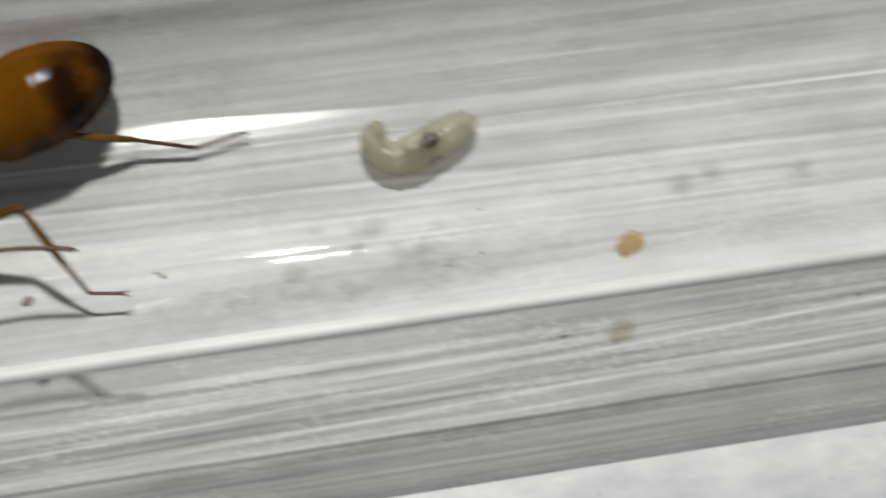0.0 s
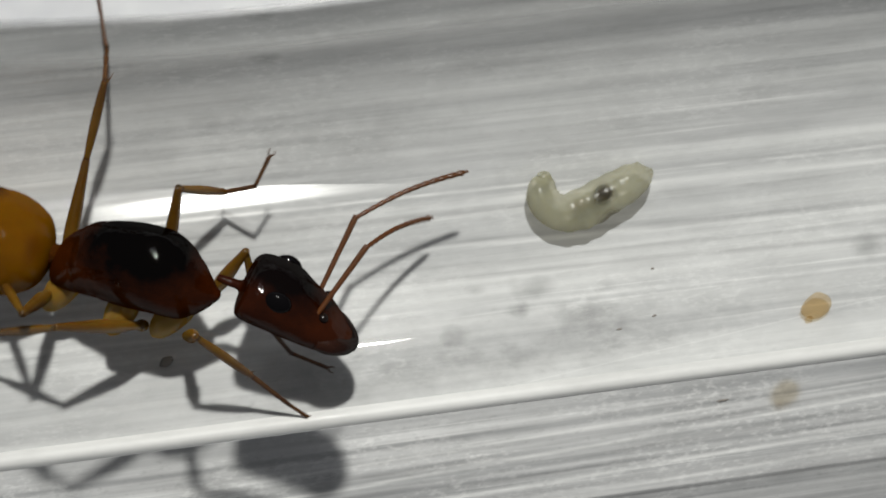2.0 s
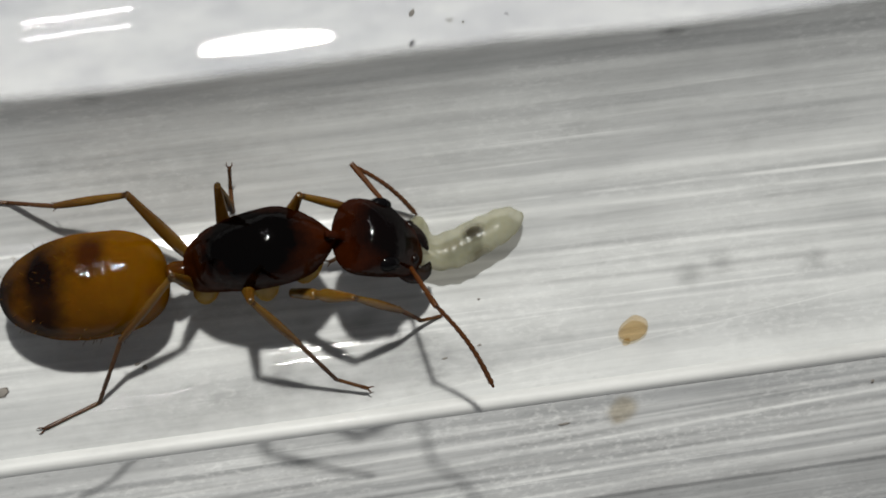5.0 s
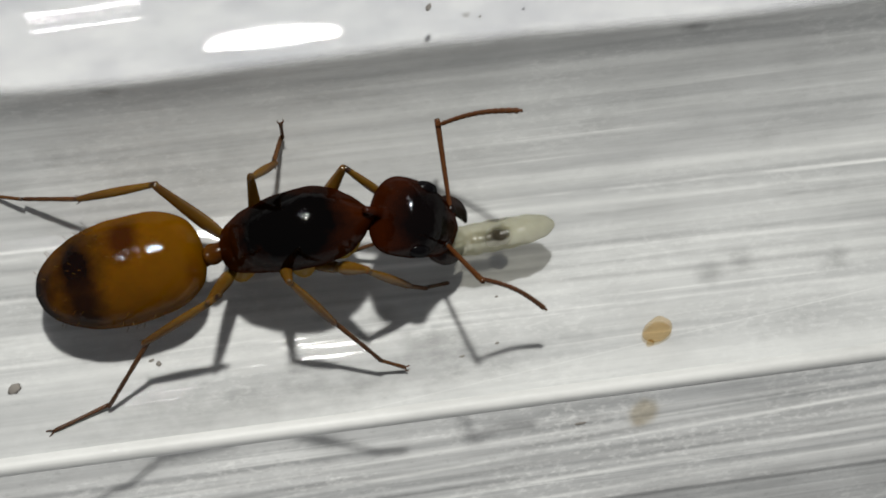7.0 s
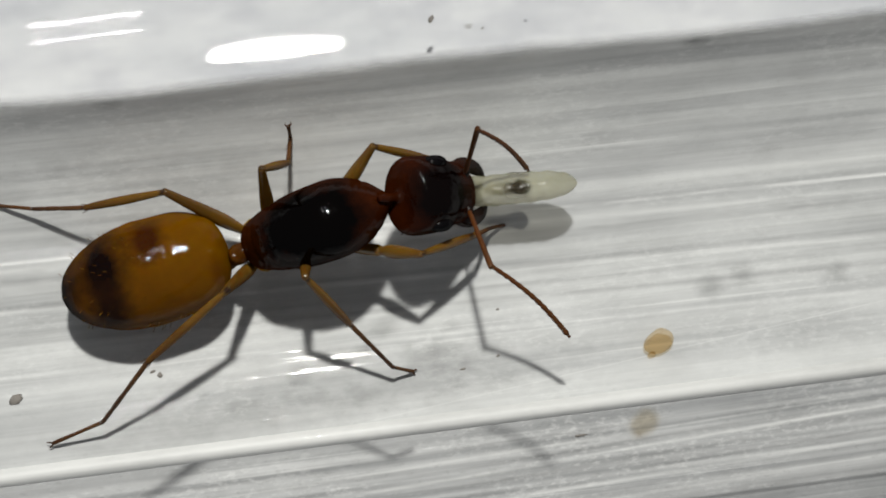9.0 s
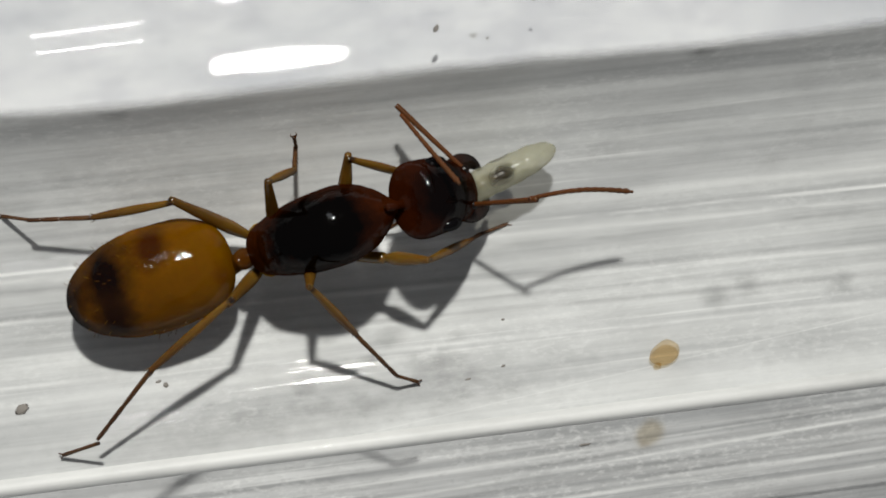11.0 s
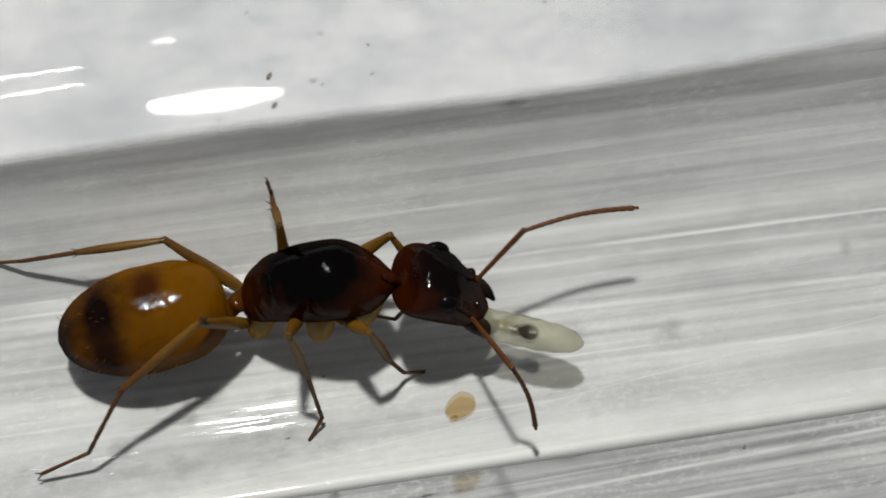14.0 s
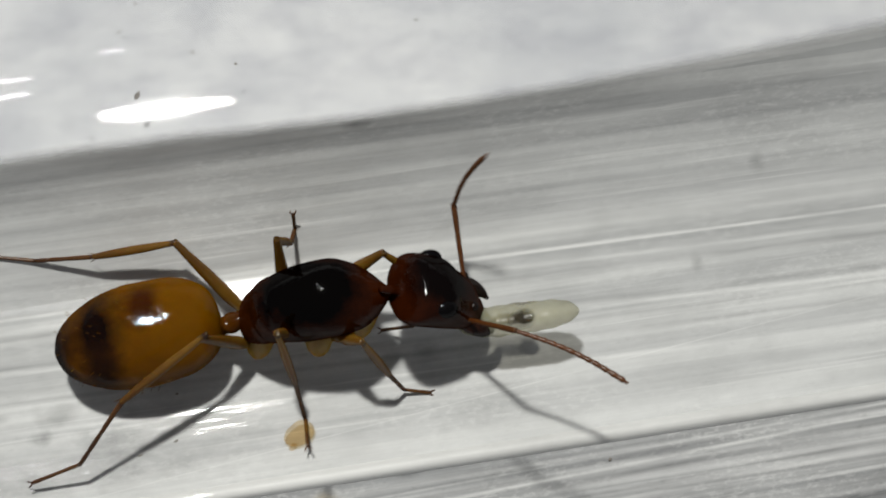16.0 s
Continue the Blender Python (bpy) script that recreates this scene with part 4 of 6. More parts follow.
    walk(middle_left["femur"], [(0, at(0.505, 0.52, 1.634, 0, -33.5, 129.4)), (0.2, at(0.459, 0.509, 1.621, 0, -27.9, 135.8)), (0.3, at(0.454, 0.504, 1.677, 0, -31.3, 125.6)),
        (0.5, at(0.404, 0.493, 1.707, 0, -19.8, 122.6)), (0.7, at(0.441, 0.482, 1.714, 0, -28.2, 116.7)), (1, at(0.449, 0.466, 1.725, 0, -18.7, 107.4)),
        (1.5, at(0.38, 0.438, 1.577, 0, -48.4, 78.6)), (2, at(0.365, -0.149, 1.325, 0, -37.244, 91.089)), (2.5, at(0.117, -0.221, 0.828, 0, -34.406, 89.596)),
        (3, at(0.112, -0.149, 0.816, 0, -37.668, 108.526)), (3.5, at(-0.739, -0.105, 0.954, 0, -53.726, 86.112)), (4, at(-0.72, -0.07, 1.049, 0, -57.488, 87.188)),
        (4.5, at(-0.801, 0.029, 1.076, 0, -59.1, 83.362)), (5, at(-0.687, 0.207, 1.072, 0, -58.603, 84.157)), (7.5, at(-0.812, 0.066, 1.177, 0, -62.002, 84.284)),
        (8, at(-0.848, 0.138, 1.225, 0, -63.01, 81.72)), (8.5, at(-0.941, 0.143, 1.235, 0, -63.053, 80.452)), (9, at(-0.93, 0.235, 1.159, 0, -61.633, 79.988)),
        (11.5, at(-0.972, 0.084, 1.174, 0, -61.312, 81.348)), (12, at(-0.93, 0.142, 1.161, 0, -60.478, 84.406)), (12.5, at(-0.954, 0.039, 1.064, 0, -57.355, 87.7)),
        (13, at(-1.247, -0.167, 0.849, 0, -42.022, 87.167)), (13.5, at(-0.571, 0.103, 1.055, 0, -55.909, 91.774)), (14, at(-0.626, -0.065, 1.023, 0, -55.687, 92.629)),
        (14.5, at(-0.876, -0.129, 0.949, 0, -52.291, 87.411)), (15, at(-0.291, 0.191, 1.044, 0, -55.481, 92.446)), (15.5, at(-0.508, 0.056, 1.075, 0, -55.712, 89.927)),
        (16, at(-0.591, 0.087, 1.055, 0, -54.986, 87.185))])
    walk(middle_left["tibia"], [(0, at(-0.725, 2.019, 2.917, 0, 37, 55.9)), (0.2, at(-1.014, 1.942, 2.708, 0, 32.9, 64.4)), (0.3, at(-0.702, 2.12, 2.884, 0, 42, 56.1)),
        (0.5, at(-0.775, 2.336, 2.495, 0, 37, 51.8)), (0.7, at(-0.479, 2.313, 2.812, 0, 39.8, 43.1)), (1, at(-0.209, 2.568, 2.469, 0, 62.1, 34.1)),
        (1.5, at(0.685, 1.95, 3.317, 0, 58.4, 10.8)), (2, at(0.33, 1.705, 2.735, 0, 61.698, 12.626)), (2.5, at(0.131, 1.701, 2.145, 0, 60.334, -8.728)),
        (3, at(-0.474, 1.599, 2.24, 0, 73.168, -33.616)), (3.5, at(-0.646, 1.27, 2.832, 0, 65.4, 55.2)), (4, at(-0.659, 1.181, 3.014, 72.9, 71.9, 72.1)),
        (4.5, at(-0.663, 1.218, 3.075, -62.3, 76.1, -61.6)), (5, at(-0.563, 1.415, 3.061, -73.7, 72.7, -73)), (7.5, at(-0.703, 1.154, 3.234, 0, 66.6, 30.4)),
        (8, at(-0.696, 1.184, 3.301, 0, 67.6, 18.6)), (8.5, at(-0.766, 1.184, 3.312, 0, 66.1, 8.5)), (9, at(-0.738, 1.325, 3.209, 0, 71.2, 3.4)),
        (11.5, at(-0.804, 1.19, 3.218, 0, 69.1, 12.1)), (12, at(-0.818, 1.285, 3.188, 60.2, 76.1, 59.5)), (12.5, at(-0.904, 1.295, 3.026, 0, 70.7, 114.9)),
        (13, at(-1.161, 1.562, 2.409, 0, 58.1, 173)), (13.5, at(-0.611, 1.408, 2.985, 12.8, 79.3, 12.6)), (14, at(-0.686, 1.247, 2.948, 96.4, 75.6, 96.6)),
        (14.5, at(-0.812, 1.295, 2.792, 0, 70.6, 121.8)), (15, at(-0.347, 1.51, 2.964, -0, 70.2, -26.3)), (15.5, at(-0.506, 1.369, 3, -54.5, 76.8, -53.8)),
        (16, at(-0.525, 1.422, 2.963, -21.8, 80.1, -21.5))])
    walk(middle_left["tarsus"], [(0, at(0.058, 3.177, 1.863, 0, 38.9, 58.6)), (0.2, at(-0.379, 3.267, 1.758, 0, 39.1, 62.6)), (0.3, at(0.022, 3.2, 1.712, 0, 31.2, 52.5)),
        (0.5, at(0.09, 3.434, 1.442, 0, 46.6, 50.7)), (0.7, at(0.503, 3.232, 1.693, 0, 44.8, 42.3)), (1, at(0.469, 3.027, 0.923, 0, 50, 53.5)),
        (1.5, at(1.586, 2.123, 1.827, 0, 56.2, 12.3)), (2, at(1.139, 1.887, 1.194, 0, -52.277, 21.271)), (2.5, at(0.987, 1.57, 0.624, 0, -53.361, -0.949)),
        (3, at(-0.052, 1.319, 0.565, 0, -67.775, -26.308)), (3.5, at(-0.231, 1.868, 1.241, 0, 51.2, 80.8)), (4, at(-0.492, 1.697, 1.35, 0, 59, 90.9)),
        (4.5, at(-0.463, 0.849, 1.376, 0, 60.3, 89.7)), (5, at(-0.411, 0.918, 1.39, 0, 59.2, 85.2)), (7.5, at(-0.104, 1.506, 1.628, 0, 54.6, 59.3)),
        (8, at(-0.063, 1.397, 1.684, 0, 62.1, 61.7)), (8.5, at(-0.064, 1.288, 1.713, 0, 65.6, 68.4)), (9, at(-0.175, 1.359, 1.552, 0, 54.1, 65.1)),
        (11.5, at(-0.194, 1.321, 1.583, 0, 59.3, 69.1)), (12, at(-0.605, 1.646, 1.489, 0, 59.1, 83.1)), (12.5, at(-1.148, 1.819, 1.374, 0, 56.2, 91.7)),
        (13, at(-2.078, 1.674, 0.923, 0, 24.8, 129.4)), (13.5, at(-0.293, 1.479, 1.265, 0, 53.7, 74.7)), (14, at(-0.736, 1.678, 1.252, 0, 56.4, 94.3)),
        (14.5, at(-1.119, 1.79, 1.141, 0, 33.9, 108.7)), (15, at(0.184, 1.248, 1.317, -0, 66.4, -3.1)), (15.5, at(-0.27, 1.047, 1.296, 0, 67.1, 67.2)),
        (16, at(-0.244, 1.311, 1.239, 0, 71.7, 60.1))])
    walk(middle_left["foot"], [(0, at(0.443, 3.808, 1.266, 0, 4.3, 112.4)), (0.2, at(-0.04, 3.922, 1.159, 0, 1.5, 117.1)), (0.3, at(0.517, 3.845, 1.22, 0, 0.4, 107.7)),
        (0.5, at(0.503, 3.939, 0.752, 0, -3.3, 99.5)), (0.7, at(1.002, 3.686, 1.024, 0, -4, 87.7)), (1, at(0.832, 3.518, 0.195, 0, -3.9, 99.1)),
        (1.5, at(2.102, 2.236, 1.038, 0, -2.9, 60.4)), (2, at(1.681, 2.097, 1.946, 0, -28.075, 76.734)), (2.5, at(1.554, 1.56, 1.387, 0, -60.945, 57.429)),
        (3, at(0.271, 1.16, 1.444, 0, -61.431, 49.154)), (3.5, at(-0.136, 2.456, 0.501, 0, -65.9, 83.3)), (4, at(-0.5, 2.186, 0.536, 0, -76.6, 74.2)),
        (4.5, at(-0.461, 1.32, 0.551, 0, -41.2, 83.3)), (5, at(-0.37, 1.403, 0.574, 0, -53.8, 79.2)), (7.5, at(0.177, 1.979, 0.854, 0, -72.2, 91.1)),
        (8, at(0.148, 1.788, 0.844, 0, -69, 78.6)), (8.5, at(0.08, 1.653, 0.848, 0, -67.9, 81.8)), (9, at(0.06, 1.864, 0.782, 0, -74.8, 86)),
        (11.5, at(-0.021, 1.774, 0.766, 0, -75.6, 89.4)), (12, at(-0.546, 2.13, 0.674, 0, -77.9, 94.1)), (12.5, at(-1.157, 2.132, 0.906, 86.9, -80.1, 93.2)),
        (13, at(-2.336, 1.989, 0.734, 0, -65.4, 141.8)), (13.5, at(-0.194, 1.843, 0.752, 0, -65.1, 95.7)), (14, at(-0.757, 1.957, 0.833, 76.1, -72.4, 104.5)),
        (14.5, at(-1.242, 2.155, 0.883, 64, -75.3, 116.8)), (15, at(0.564, 1.227, 0.446, 0, -31.6, 77.1)), (15.5, at(-0.127, 1.388, 0.421, 0, -50.8, 83)),
        (16, at(-0.095, 1.57, 0.337, 0, -64, 85.4))])
    walk(hind_left["femur"], [(0, at(-1.238, 0.28, 0.673, 0, -29.8, 123.3)), (0.2, at(-1.341, 0.27, 0.771, 0, -34, 140.1)), (0.3, at(-1.354, 0.264, 0.843, 0, -59.6, 143.3)),
        (0.5, at(-1.452, 0.254, 0.99, 0, -46.5, 130.5)), (0.7, at(-1.385, 0.243, 0.923, 0, -52.3, 127.6)), (1, at(-1.375, 0.227, 0.928, 0, -40.6, 104.2)),
        (1.5, at(-1.508, 0.2, 0.947, 0, -59, 94.2)), (2, at(-1.585, -0.333, 0.89, 0, -25.9, 88.4)), (2.5, at(-1.88, -0.394, 0.889, 0, -10, 87.4)),
        (3, at(-1.881, -0.333, 0.869, 0, -15.9, 98.2)), (3.5, at(-1.676, -0.208, 0.824, 0, -25.5, 104.6)), (4, at(-1.402, -0.127, 0.627, 0, -34.7, 120.7)),
        (4.5, at(-1.39, -0.012, 0.6, 0, -38, 125.3)), (5, at(-1.375, 0.038, 0.586, 0, -38, 120.9)), (7.5, at(-1.374, 0.184, 0.573, 0, -42.9, 130.7)),
        (8, at(-1.379, 0.28, 0.572, 0, -45, 132.3)), (8.5, at(-1.383, 0.342, 0.575, 0, -46.3, 137.3)), (9, at(-1.361, 0.28, 0.547, 0, -41.2, 134.7)),
        (11.5, at(-1.365, 0.28, 0.548, 0, -43.4, 138.7)), (12, at(-1.355, 0.28, 0.557, 0, -32.7, 143.1)), (12.5, at(-1.337, 0.184, 0.547, 0, -34.6, 134.6)),
        (13, at(-1.353, 0.087, 0.552, 0, -47.6, 115.5)), (13.5, at(-1.34, -0.012, 0.561, 0, -29.4, 130.9)), (14, at(-1.333, -0.127, 0.574, 0, -28.2, 139.3)),
        (14.5, at(-1.348, -0.127, 0.567, 0, -61.1, 87.1)), (15, at(-1.359, -0.11, 0.587, 0, -37.3, 111.6)), (15.5, at(-1.378, -0.094, 0.596, 0, -27.1, 122.4)),
        (16, at(-1.374, -0.078, 0.59, 0, -23.3, 121.7))])
    walk(hind_left["tibia"], [(0, at(-2.387, 2.028, 1.873, 0, 33.2, 112)), (0.2, at(-2.874, 1.553, 2.121, 0, 12.9, 107)), (0.3, at(-2.333, 0.994, 2.924, 0, 0.8, 127.9)),
        (0.5, at(-2.532, 1.517, 2.739, 0, 55.9, 121.1)), (0.7, at(-2.285, 1.41, 2.832, 0, 45.9, 106)), (1, at(-1.824, 2.003, 2.498, 0, 48, 65.8)),
        (1.5, at(-1.6, 1.439, 3.015, 0, 46, 108.9)), (2, at(-1.525, 1.836, 1.944, 0, -34, 85.5)), (2.5, at(-1.774, 1.98, 1.307, 0, -70.3, 157.3)),
        (3, at(-2.214, 1.962, 1.532, 0, -57, 165.6)), (3.5, at(-2.226, 1.899, 1.863, 0, 37.9, 166.7)), (4, at(-2.415, 1.58, 1.998, 0, 23, 172.7)),
        (4.5, at(-2.488, 1.54, 2.086, 0, 27.8, 172.3)), (5, at(-2.352, 1.67, 2.07, 0, 29.3, 175.1)), (7.5, at(-2.527, 1.523, 2.216, 0, 24.3, 176.4)),
        (8, at(-2.527, 1.541, 2.278, 0, 22.4, 173.4)), (8.5, at(-2.607, 1.471, 2.32, 0, 24.9, 170.3)), (9, at(-2.638, 1.57, 2.136, 0, 22.7, 171.1)),
        (11.5, at(-2.681, 1.436, 2.207, 0, 24.6, 171.2)), (12, at(-2.979, 1.5, 1.86, 0, 6.5, 170.8)), (12.5, at(-2.732, 1.598, 1.917, 0, 20.2, 178.4)),
        (13, at(-2.052, 1.555, 2.334, 0, 34.2, 179.9)), (13.5, at(-2.717, 1.577, 1.744, 0, 14.9, -176.6)), (14, at(-2.944, 1.26, 1.715, 0, 7.2, -179)),
        (14.5, at(-1.289, 1.036, 2.679, 0, 46.3, 165.5)), (15, at(-2.065, 1.673, 2.05, 0, 30.7, 178.7)), (15.5, at(-2.53, 1.718, 1.697, 0, 18.6, 176.8)),
        (16, at(-2.54, 1.807, 1.544, 0, 15.3, 177.5))])
    walk(hind_left["tarsus"], [(0, at(-2.943, 3.406, 0.901, 0, 17.9, 106.4)), (0.2, at(-3.38, 3.208, 1.725, 0, 23.6, 103.7)), (0.3, at(-3.423, 2.394, 2.899, 0, 56, 125.5)),
        (0.5, at(-3.046, 2.368, 1.268, 0, 31.9, 115.3)), (0.7, at(-2.625, 2.598, 1.557, 0, 43.3, 112.7)), (1, at(-1.338, 3.086, 1.179, 0, 30, 73.4)),
        (1.5, at(-2, 2.605, 1.737, 69.1, -72.4, 111.8)), (2, at(-1.409, 3.304, 2.935, 0, 52.9, 107.5)), (2.5, at(-2.327, 2.211, 2.978, 0, 56.8, 169.2)),
        (3, at(-3.151, 2.203, 3.02, 0, 61.7, 162.8)), (3.5, at(-3.589, 2.222, 0.774, 0, 7.3, 153)), (4, at(-4.036, 1.787, 1.304, 0, 49.8, 154.9)),
        (4.5, at(-4.044, 1.751, 1.259, 0, 49, 159.1)), (5, at(-3.894, 1.801, 1.202, 0, 35.3, 162.9)), (7.5, at(-4.141, 1.625, 1.486, 0, 30.5, 165.6)),
        (8, at(-4.157, 1.729, 1.603, 0, 34.4, 164.4)), (8.5, at(-4.195, 1.741, 1.573, 0, 30.4, 163.2)), (9, at(-4.255, 1.823, 1.45, 0, 34, 161.1)),
        (11.5, at(-4.276, 1.682, 1.467, 0, 9.6, 165.2)), (12, at(-4.72, 1.781, 1.658, 0, 21.3, 168.6)), (12.5, at(-4.396, 1.644, 1.303, 0, 12.2, 175.6)),
        (13, at(-3.52, 1.557, 1.335, 0, 39.8, -180)), (13.5, at(-4.429, 1.474, 1.289, 0, 26.5, -176.7)), (14, at(-4.705, 1.23, 1.493, 0, 29.4, -178.4)),
        (14.5, at(-2.476, 1.343, 1.396, 0, 41.5, 159.9)), (15, at(-3.591, 1.707, 1.145, 0, 32, 178)), (15.5, at(-4.209, 1.812, 1.13, 0, 23.1, 174.5)),
        (16, at(-4.25, 1.883, 1.075, 0, 22.9, 171.7))])
    walk(hind_left["foot"], [(0, at(-3.296, 4.604, 0.499, 0, -0.6, 130.7)), (0.2, at(-3.665, 4.376, 1.199, 0, -3.2, 138.9)), (0.3, at(-3.849, 2.991, 1.81, 0, 14.7, 164.4)),
        (0.5, at(-3.493, 3.316, 0.617, 0, -39.7, 155.5)), (0.7, at(-2.988, 3.465, 0.672, 0, -45.8, 143.9)), (1, at(-1.044, 4.071, 0.585, 0, -29.1, 115)),
        (1.5, at(-2.147, 2.974, 2.988, 0, 54.6, 138.9)), (2, at(-1.621, 3.976, 2.004, 0, 1.9, 112.3)), (2.5, at(-3.034, 2.346, 1.88, 0, 50.6, 169.5)),
        (3, at(-3.744, 2.387, 1.864, 0, 41.3, 155.7)), (3.5, at(-4.538, 2.704, 0.638, 0, -5, 163.9)), (4, at(-4.659, 2.079, 0.489, 0, -6.3, 160.1)),
        (4.5, at(-4.677, 1.992, 0.48, 0, -8, 154.3)), (5, at(-4.825, 2.087, 0.512, 0, -4.4, 162.2)), (7.5, at(-5.237, 1.906, 0.821, 0, 26.2, 158.5)),
        (8, at(-5.201, 2.02, 0.862, 0, 26.9, 154.3)), (8.5, at(-5.278, 2.068, 0.908, 0, 31, 154)), (9, at(-5.284, 2.176, 0.716, 0, 19.3, 155.3)),
        (11.5, at(-5.527, 2.012, 1.249, 0, 50.3, 154)), (12, at(-5.919, 2.023, 1.182, 0, 43.8, 158.6)), (12.5, at(-5.676, 1.742, 1.025, 0, 18.8, 159.2)),
        (13, at(-4.528, 1.557, 0.495, 0, 2.3, 162.9)), (13.5, at(-5.602, 1.407, 0.703, 0, -8.7, 163.5)), (14, at(-5.848, 1.199, 0.85, 0, 33.6, 176.9)),
        (14.5, at(-3.39, 1.678, 0.533, 0, -45.9, 151.7)), (15, at(-4.589, 1.743, 0.52, 0, -21.2, 155)), (15.5, at(-5.411, 1.928, 0.616, 0, -8.4, 152.6)),
        (16, at(-5.446, 2.057, 0.564, 0, -1, 162.5))])
    walk(front_right["femur"], [(0, at(1.314, -0.526, 2.126, -0, -8.8, -75.7)), (0.2, at(1.314, -0.526, 2.126, -0, -8.8, -75.7)), (0.3, at(1.314, -0.526, 2.126, -0, -8.8, -75.7)),
        (0.5, at(1.314, -0.526, 2.126, -0, -8.8, -75.7)), (0.7, at(1.328, -0.536, 2.181, 0, -50.9, -104.6)), (1, at(1.325, -0.551, 2.213, 0, -6, -126.4)),
        (1.5, at(1.285, -0.577, 2.016, 0, -43.3, -163.7)), (2, at(1.131, -0.948, 2.229, 145.7, -82.1, 34)), (2.5, at(1.077, -0.974, 1.575, 0, -43.5, 133.7)),
        (3, at(1.08, -0.948, 1.506, 127.6, -80.7, 52)), (3.5, at(0.799, -1.061, 2.023, 0, -58.007, 17.919)), (4, at(0.682, -0.844, 2.132, 0, -73.008, 25.828)),
        (4.5, at(0.523, -0.933, 2.106, 0, -64.303, 14.576)), (5, at(0.8, -1.055, 2.109, 0, -48.952, -15.537)), (7.5, at(0.48, -0.828, 1.905, 0, -60.437, -20.813)),
        (8, at(0.509, -0.901, 1.813, 0, -53.094, -22.955)), (8.5, at(0.856, -0.892, 1.832, 0, -39.326, -21.253)), (9, at(0.904, -0.871, 1.86, 0, -45.434, -24.868)),
        (11.5, at(0.863, -0.901, 1.901, 0, -41.204, -21.008)), (12, at(0.845, -0.951, 1.84, 0, -38.485, -26.116)), (12.5, at(0.823, -0.929, 1.936, 0, -48.288, -30.844)),
        (13, at(0.676, -1.026, 1.971, 0, -53.421, -28.158)), (13.5, at(0.298, -0.865, 1.957, 0, -66.228, -29.365)), (14, at(0.399, -0.767, 2.148, 0, -68.025, -31.998)),
        (14.5, at(0.745, -1.074, 2.189, 0, -61.593, -21.313)), (15, at(0.662, -0.936, 2.233, 0, -62.192, -15.415)), (15.5, at(0.313, -0.819, 2.02, 0, -70.329, -17.666)),
        (16, at(0.291, -0.759, 2.005, 0, -69.791, -17.926))])
    walk(front_right["tibia"], [(0, at(1.594, -1.627, 2.301, 0, 42.1, 8)), (0.2, at(1.594, -1.627, 2.301, 0, 42.1, 8)), (0.3, at(1.594, -1.627, 2.301, 0, 42.1, 8)),
        (0.5, at(1.594, -1.627, 2.301, 0, 42.1, 8)), (0.7, at(1.145, -1.238, 3.073, 0, 32.5, 8.8)), (1, at(0.648, -1.473, 2.333, -0, 25.6, -24.1)),
        (1.5, at(0.482, -0.811, 2.805, -0, 47.9, -28.4)), (2, at(1.263, -0.859, 3.368, -0, 43.6, -26.2)), (2.5, at(0.501, -0.371, 2.367, -0, 24.3, -43.7)),
        (3, at(1.194, -0.802, 2.641, -0, 52.1, -48.1)), (3.5, at(1.379, -0.874, 2.998, -0, 41.3, -28.1)), (4, at(0.984, -0.698, 3.232, -0, 47.9, -48.8)),
        (4.5, at(1.006, -0.808, 3.142, -0, 51.7, -59.2)), (5, at(1.528, -1.257, 2.976, -0, 52.4, -28.9)), (7.5, at(1.01, -1.03, 2.905, -0, 56.3, -32.6)),
        (8, at(1.145, -1.17, 2.733, -0, 41.7, -16.9)), (8.5, at(1.685, -1.214, 2.561, -0, 49.9, -2.6)), (9, at(1.636, -1.21, 2.679, -0, 42.7, -1.9)),
        (11.5, at(1.671, -1.211, 2.659, 0, 56.5, 3.6)), (12, at(1.653, -1.347, 2.556, -0, 38.6, -20.3)), (12.5, at(1.48, -1.321, 2.794, -0, 54.6, -20.7)),
        (13, at(1.28, -1.349, 2.894, -0, 42.2, -39.5)), (13.5, at(0.702, -1.092, 3.009, -0, 56.7, -44)), (14, at(0.764, -0.995, 3.214, -0, 63, -59.8)),
        (14.5, at(1.255, -1.273, 3.201, -0, 45.3, -44)), (15, at(1.179, -1.079, 3.25, -0, 51.3, -43.2)), (15.5, at(0.682, -0.936, 3.103, -0, 54.2, -60.3)),
        (16, at(0.669, -0.881, 3.084, -0, 55.2, -62))])
